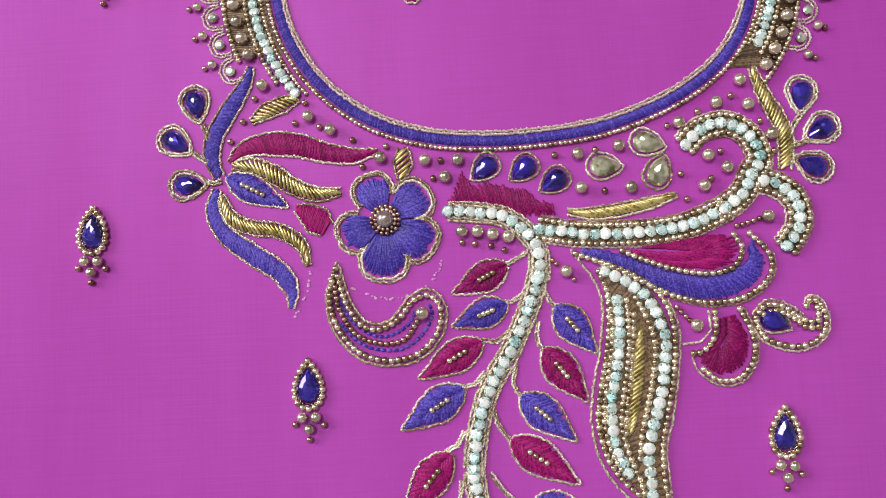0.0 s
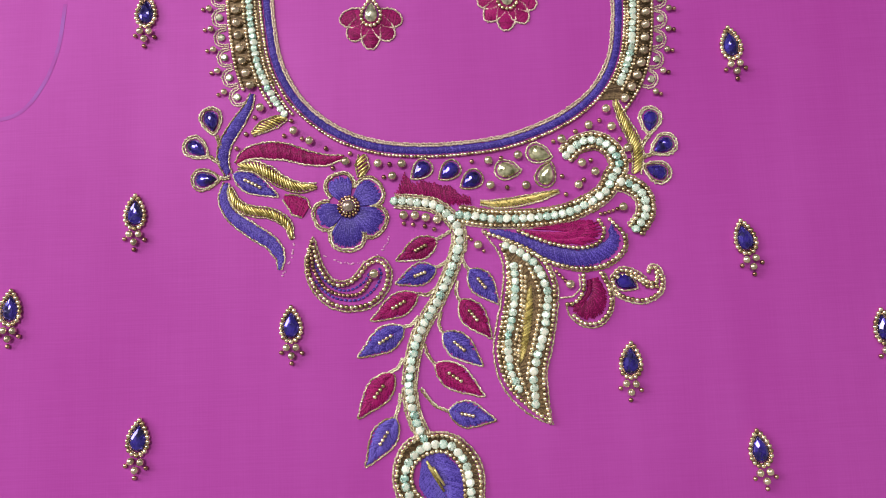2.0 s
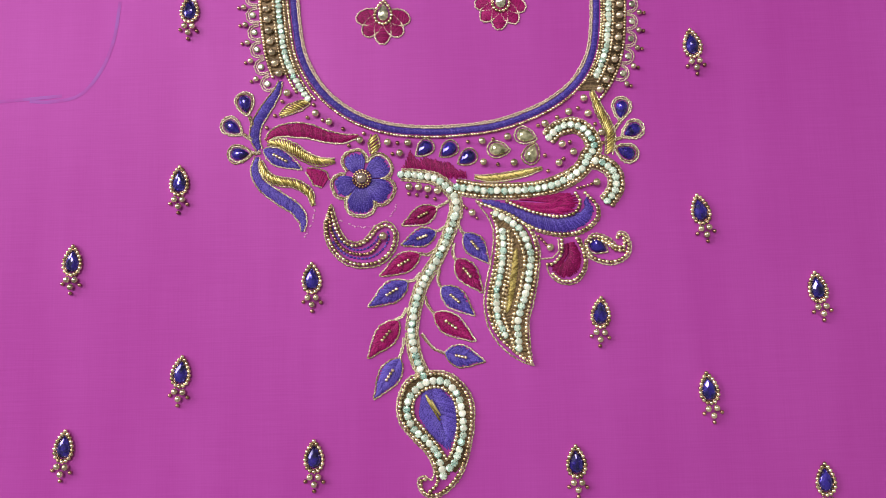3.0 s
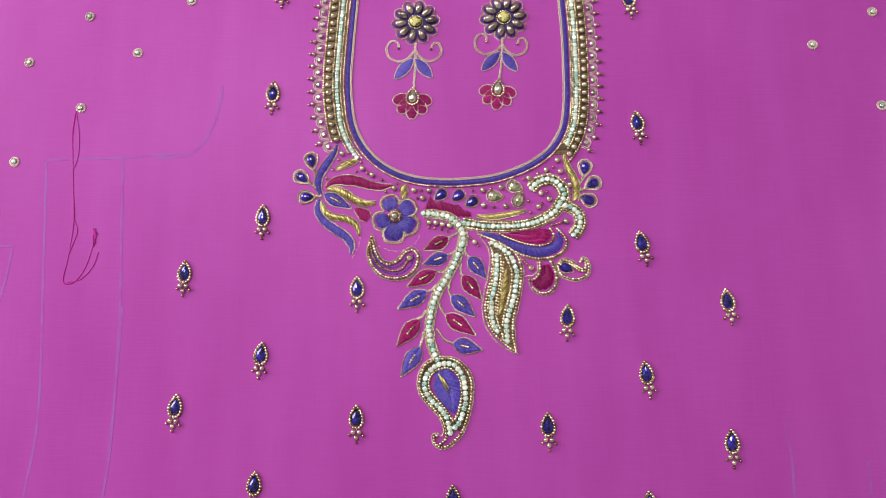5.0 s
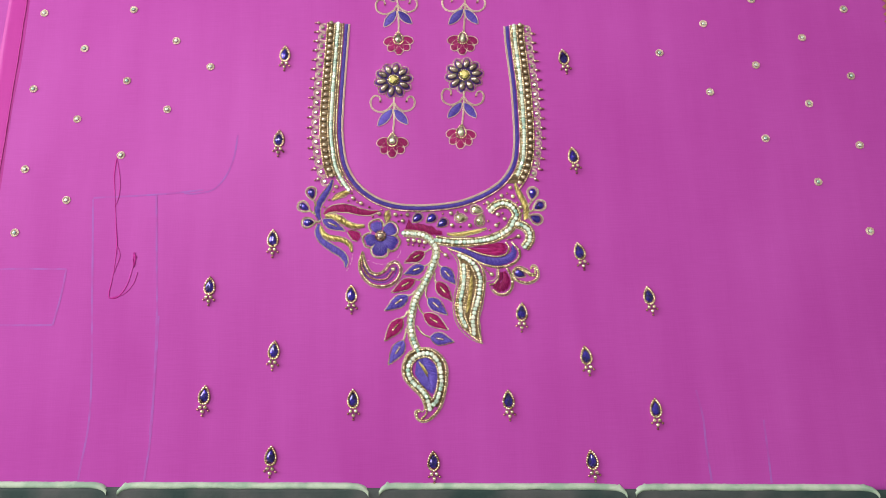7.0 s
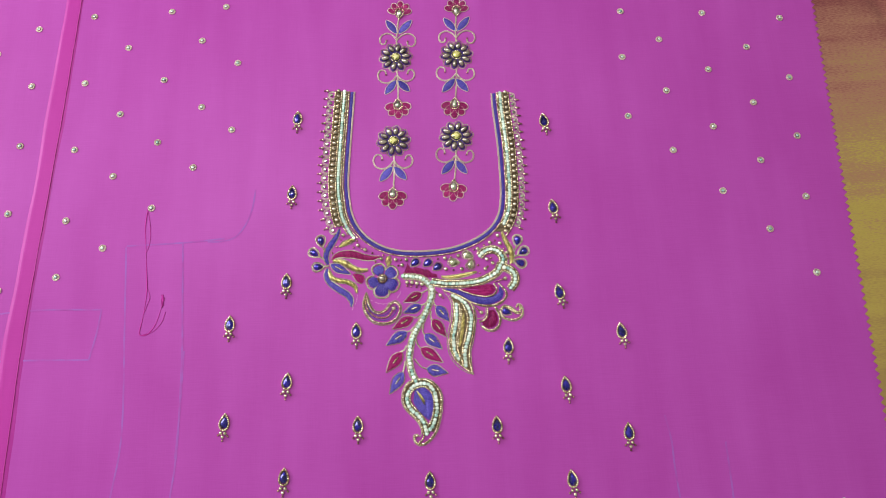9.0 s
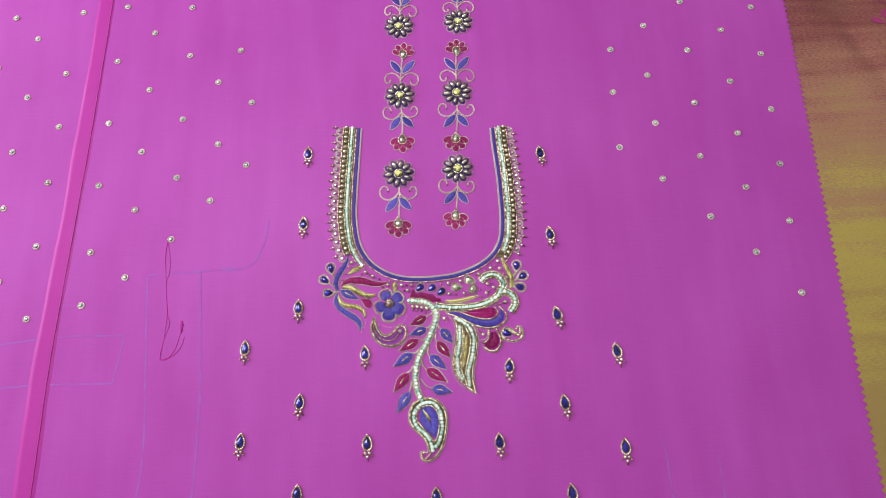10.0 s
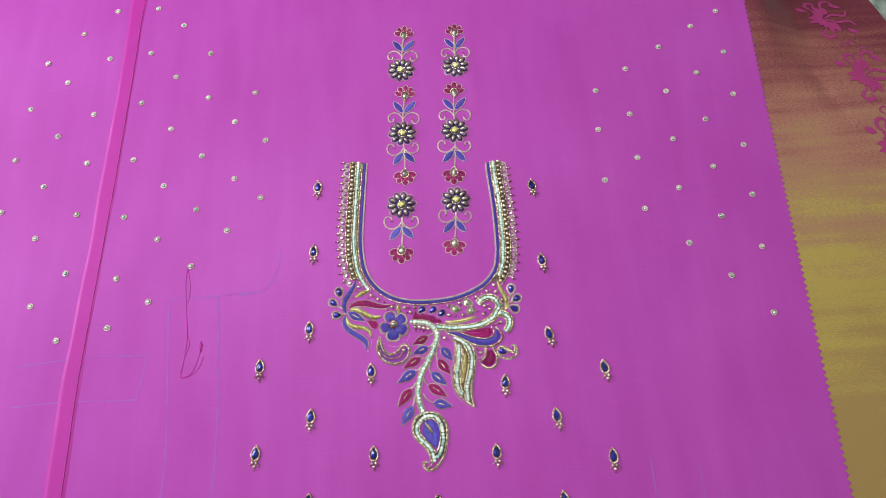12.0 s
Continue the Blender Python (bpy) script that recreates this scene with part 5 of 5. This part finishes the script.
def lotus_sprig(root, head):
    """From a daisy's middle to a lotus: two scrolls, two leaves, a five-petalled lotus with a drop stone."""
    r_, h_ = np.array(root), np.array(head)
    ln = np.linalg.norm(h_ - r_)
    d = (h_ - r_) / ln
    nrm = np.array([-d[1], d[0]])
    k = ln / 52
    P = lambda u, v: r_ + k * (d * v + nrm * u)  # noqa: E731
    ob = thing("lotus_sprig", "lotus sprig with blue leaves, gold scrolls and maroon petals", "embroidered sprig", h_, "lotus sprigs")
    cords = [spline([P(0, 15), P(0.6, 30), P(0, 48)], 0.5)]
    cords.append(offset(cords[0], 0.8))
    for s in (-1, 1):
        sc = spline([P(0, 20), P(s * 4.4, 25.5), P(s * 10.6, 28), P(s * 16.6, 25), P(s * 18.3, 19), P(s * 15.8, 14.4), P(s * 12.0, 15.0), P(s * 10.8, 18.6)], 0.5)
        cords += [sc, offset(sc, 0.9)]
        pieces("bronze_bead", bead_mesh(1.8, DARK_BEAD), [(*P(s * 10.8, 19.2), 0.8)], ob)
        b, t = (P(s * 0.8, 28), P(s * 13.0, 44.5 if s < 0 else 43)) if d[1] > 0 else (P(s * 0.8, 26), P(s * 12.0, 40.5 if s < 0 else 39))
        dd = t - b
        nn = np.array([-dd[1], dd[0]]) / np.linalg.norm(dd)
        ks = np.linspace(0, 1, 14)
        w_ = 3.3 * k * np.sin(np.pi * ks) ** 0.8
        g = Geo()
        l, rt = b + dd * ks[:, None] + nn * w_[:, None], b + dd * ks[:, None] - nn * w_[:, None]
        satin(g, l, rt, 0.45, 0.5, 0.8, 0.1, 4)
        part("leaf", g, BLUE_THREAD, ob, "blue satin leaf")
        cords += [offset(l, 0.5), offset(rt, -0.5)]
    g = Geo()
    for a, far in ((-72, 8.8), (-36, 10.0), (0, 11.0), (36, 10.0), (72, 8.8)) if d[1] > 0 else ((-74, 9.2), (-37, 10.4), (0, 11.6), (37, 10.4), (74, 9.2)):
        q = radians(a)
        e = d * math.cos(q) + nrm * math.sin(q)
        m = np.array([-e[1], e[0]])
        ks = np.linspace(0, 1, 10)
        w_ = (3.0 if d[1] > 0 else 3.5) * k * np.sin(np.pi * (0.16 + 0.82 * ks ** 1.2)) ** 0.5
        c = h_ + e * 3.5 * k + d * (0 if d[1] > 0 else 0.8 * k)
        l, rt = c + e * (far * k * ks)[:, None] + m * w_[:, None], c + e * (far * k * ks)[:, None] - m * w_[:, None]
        satin(g, l, rt, 0.45, 0.5, 0.3, 0.1, 6)
        cords.append(np.concatenate([offset(l, 0.6), offset(rt, -0.6)[::-1]]))
    part("lotus_petals", g, MAROON_THREAD, ob, "maroon satin petals")
    cord(ob, cords, 0.44, PINK_CORD)
    a = math.atan2(d[1], d[0]) + math.pi / 2
    h_ = h_ - d * 0.8 if d[1] > 0 else h_ + d * 0.8
    pieces("stone", drop_mesh(9.0, 5.4, SILVER_STONE), [(*h_, 0.6)], ob, angle=[a])
    ring = turned(drop_outline(12.4, 8.4, 60), h_, a)
    pieces("ring_bead", bead_mesh(1.9, STRAP_BEAD), [(x, y, 1.1) for x, y in even(ring + ring[:1], 1.8)[:-1]], ob)


for at in [(-28.1, 116.4), (-23.8, 212.3), (-21.9, 304.6), (35.4, 118.8), (40.0, 212.4), (46.8, 306.5)]:
    daisy(at)
for a, b in zip([(-28.1, 116.4), (-23.8, 212.3), (-23.8, 212.3), (-21.9, 304.6), (35.4, 118.8), (40.0, 212.4), (40.0, 212.4), (46.8, 306.5)], [(-30.2, 60.6), (-22.9, 158.3), (-18.6, 265.9), (-16.6, 357.3), (30.4, 65.8), (35.7, 156.5), (42.6, 266.6), (48.8, 356.8)]):
    lotus_sprig(a, b)


# ---- small studs ----
def stud(at):
    ob = thing("stud", "small silver stone stud ringed with pale cord", "stud", at, "studs on the cloth")
    pieces("stone", crystal_mesh(3.2, 3), [(*at, 0.3)], ob)
    a = np.linspace(0, 2 * math.pi, 24)
    cord(ob, [np.c_[at[0] + k * np.cos(a), at[1] + k * np.sin(a)] for k in (2.3, 3.2)], 0.5, PINK_CORD)
    return ob


studs = [(-472.1, 344.4), (-393.2, 346.8), (-341.4, 351.8), (-264.8, 346.2), (-442.8, 313.5), (-306.2, 313.0), (-346.1, 276.9), (-263.0, 279.5), (-204.9, 283.0), (-403.8, 264.2), (-444.2, 235.7), (-483.7, 276.9), (-306.3, 237.0), (-228.6, 242.1), (-189.7, 213.5), (-403.5, 195.8), (-348.2, 196.8), (-265.8, 196.9)]
studs += [(-451.3, 167.4), (-308.4, 159.4), (-225.0, 163.6), (-193.0, 136.5), (-407.0, 128.0), (-351.3, 121.3), (-267.6, 125.8), (-230.0, 96.6), (-450.8, 100.4), (-309.6, 90.7), (-268.5, 55.1), (-409.7, 55.2), (-351.8, 45.4), (-313.1, 15.7), (-443.8, 18.4), (-355.1, -11.7), (-409.1, -22.8), (-431.9, 388.4), (-302.6, 393.8)]
studs += [(353.0, 347.4), (306.5, 317.8), (387.4, 305.3), (259.6, 287.4), (347.3, 276.3), (217.9, 257.6), (304.7, 251.4), (386.5, 241.7), (254.9, 221.4), (345.6, 208.3), (213.6, 202.2), (301.4, 183.5), (384.0, 170.4), (254.6, 160.9), (342.0, 143.4), (211.9, 133.6), (296.8, 118.1), (379.9, 104.1), (252.8, 93.9), (338.7, 79.3), (295.9, 48.2), (376.6, 38.8), (335.4, 6.8), (372.3, -38.5)]
studs += [(-491.0, 205.4), (-496.0, 136.5), (-392.4, 423.7), (-339.0, 424.7), (390.0, 369.2)]
first_stud = stud(studs[0])
for i, at in enumerate(studs[1:]):
    copy_thing(first_stud, pose(at[0] * 0.001, at[1] * 0.001, soft_sag(*at) * 0.001, 0, 0, i * 37 % 360))


# ---- drawn lines and a loose thread ----
def chalk(points, width, mat, label):
    c = spline(points, 3)
    l, rt = offset(c, width / 2), offset(c, -width / 2)
    g = Geo()
    n = len(c)
    g.add([(x, y, soft_sag(x, y) + 0.07 + 0.015 * (len(bpy.data.objects) % 5)) for x, y in [*l, *rt]], [(i, n + i, n + i + 1, i + 1) for i in range(n - 1)])
    tagged(new("chalk_line", g.mesh("chalk_line", mat)), label, "chalk line", "chalk lines")


for pts in ([(-289.8, 16.9), (-236.2, 17.7), (-194.9, 20.3)], [(-235.3, 16.8), (-231.8, -46.3), (-229.3, -95.7), (-228.9, -174.8), (-232.4, -218.6)], [(210.2, -164.5), (213.3, -186.8), (213.3, -208.6), (214.4, -235.0)], [(261.4, -190.0), (261.3, -223.2), (261.0, -238.1)], [(-166.4, 70.0), (-169.2, 49.3), (-175.5, 32.7), (-185.8, 20.5), (-200.5, 17.3), (-211.3, 17.9)],
            [(-445.7, -92.6), (-392.5, -90.2), (-315.8, -92.4)], [(-315.8, -92.4), (-311.0, -68.5), (-308.2, -45.2)], [(-308.2, -45.2), (-373.6, -43.3), (-448.6, -49.4)], [(-290.2, 15.5), (-285.1, -62.0), (-279.5, -160.5), (-285.0, -216.0)], [(-227.9, -88.0), (-228.5, -147.7), (-230.0, -183.8)]):
    chalk(pts, 1.7, BLUE_CHALK, "faint blue pattern line drawn on the silk")
for pts in ([(-54.0, -47.2), (-46.9, -50.3), (-40.0, -51.5), (-33.0, -49.3), (-27.6, -45.2), (-24.7, -39.3)], [(-66.1, -41.5), (-66.8, -46.7), (-68.7, -51.8), (-71.4, -56.0)]):
    rng = random.Random(int(-pts[0][0]))
    g = Geo()
    for x, y in even(spline(pts, 0.5), 0.9):
        if rng.random() < 0.72:
            g.ball((x + rng.uniform(-0.35, 0.35), y + rng.uniform(-0.35, 0.35), 0.06), rng.uniform(0.3, 0.62), 7, 4, (1, 0.8, 0.25))
    tagged(new("chalk_trace", g.mesh("chalk_trace", PINK_CHALK)), "dotted pale pink chalk trace beside the flower", "chalk line", "", "stuff")
tail = spline([(-272.0, 53.5), (-273.1, 36.9), (-271.4, 18.8), (-268.5, -9.1), (-266.7, -29.0), (-268.4, -53.4), (-270.7, -68.7), (-268.1, -71.7), (-262.1, -70.0), (-256.0, -61.1), (-252.5, -49.2), (-250.4, -37.0)], 1.2)
loose = thing("loose_thread", "loose crimson thread tail with a frayed end on the silk", "thread", (-268, 50))
g = Geo()
g.tube([(x, y, 0.08 + 0.06 * math.sin(i * 0.21)) for i, (x, y) in enumerate(tail)], [0.42 + 0.16 * math.sin(i * 0.13) for i in range(len(tail))], 6, 0.6)
part("strand", g, CRIMSON_THREAD, loose)
for pts in ([(-271.6, 52.0), (-268.0, 34.1), (-267.6, 18.7), (-270.6, 8.0)], [(-266.0, -27.0), (-263.4, -35.1), (-265.7, -43.8), (-268.1, -51.0)], [(-267.5, -71.0), (-258.0, -68.5), (-250.5, -60.0), (-247.5, -50.0)]):
    g = Geo()
    g.tube([(x, y, 0.2) for x, y in spline(pts, 1.2)], 0.28, 5, 0.6)
    part("strand", g, CRIMSON_THREAD, loose)
g = Geo()
rng = random.Random(8)
for i in range(14):
    x, y = -250.6 + rng.uniform(-1.2, 1.2), -36.0 + rng.uniform(-2, 2)
    g.tube([(x, y - 9 + rng.uniform(0, 3), 0.2), (x + rng.uniform(-0.8, 0.8), y - 4, 0.4), (x + rng.uniform(-1.5, 1.5), y + 1, 0.25)], 0.24, 4)
part("frayed_end", g, CRIMSON_THREAD, loose)
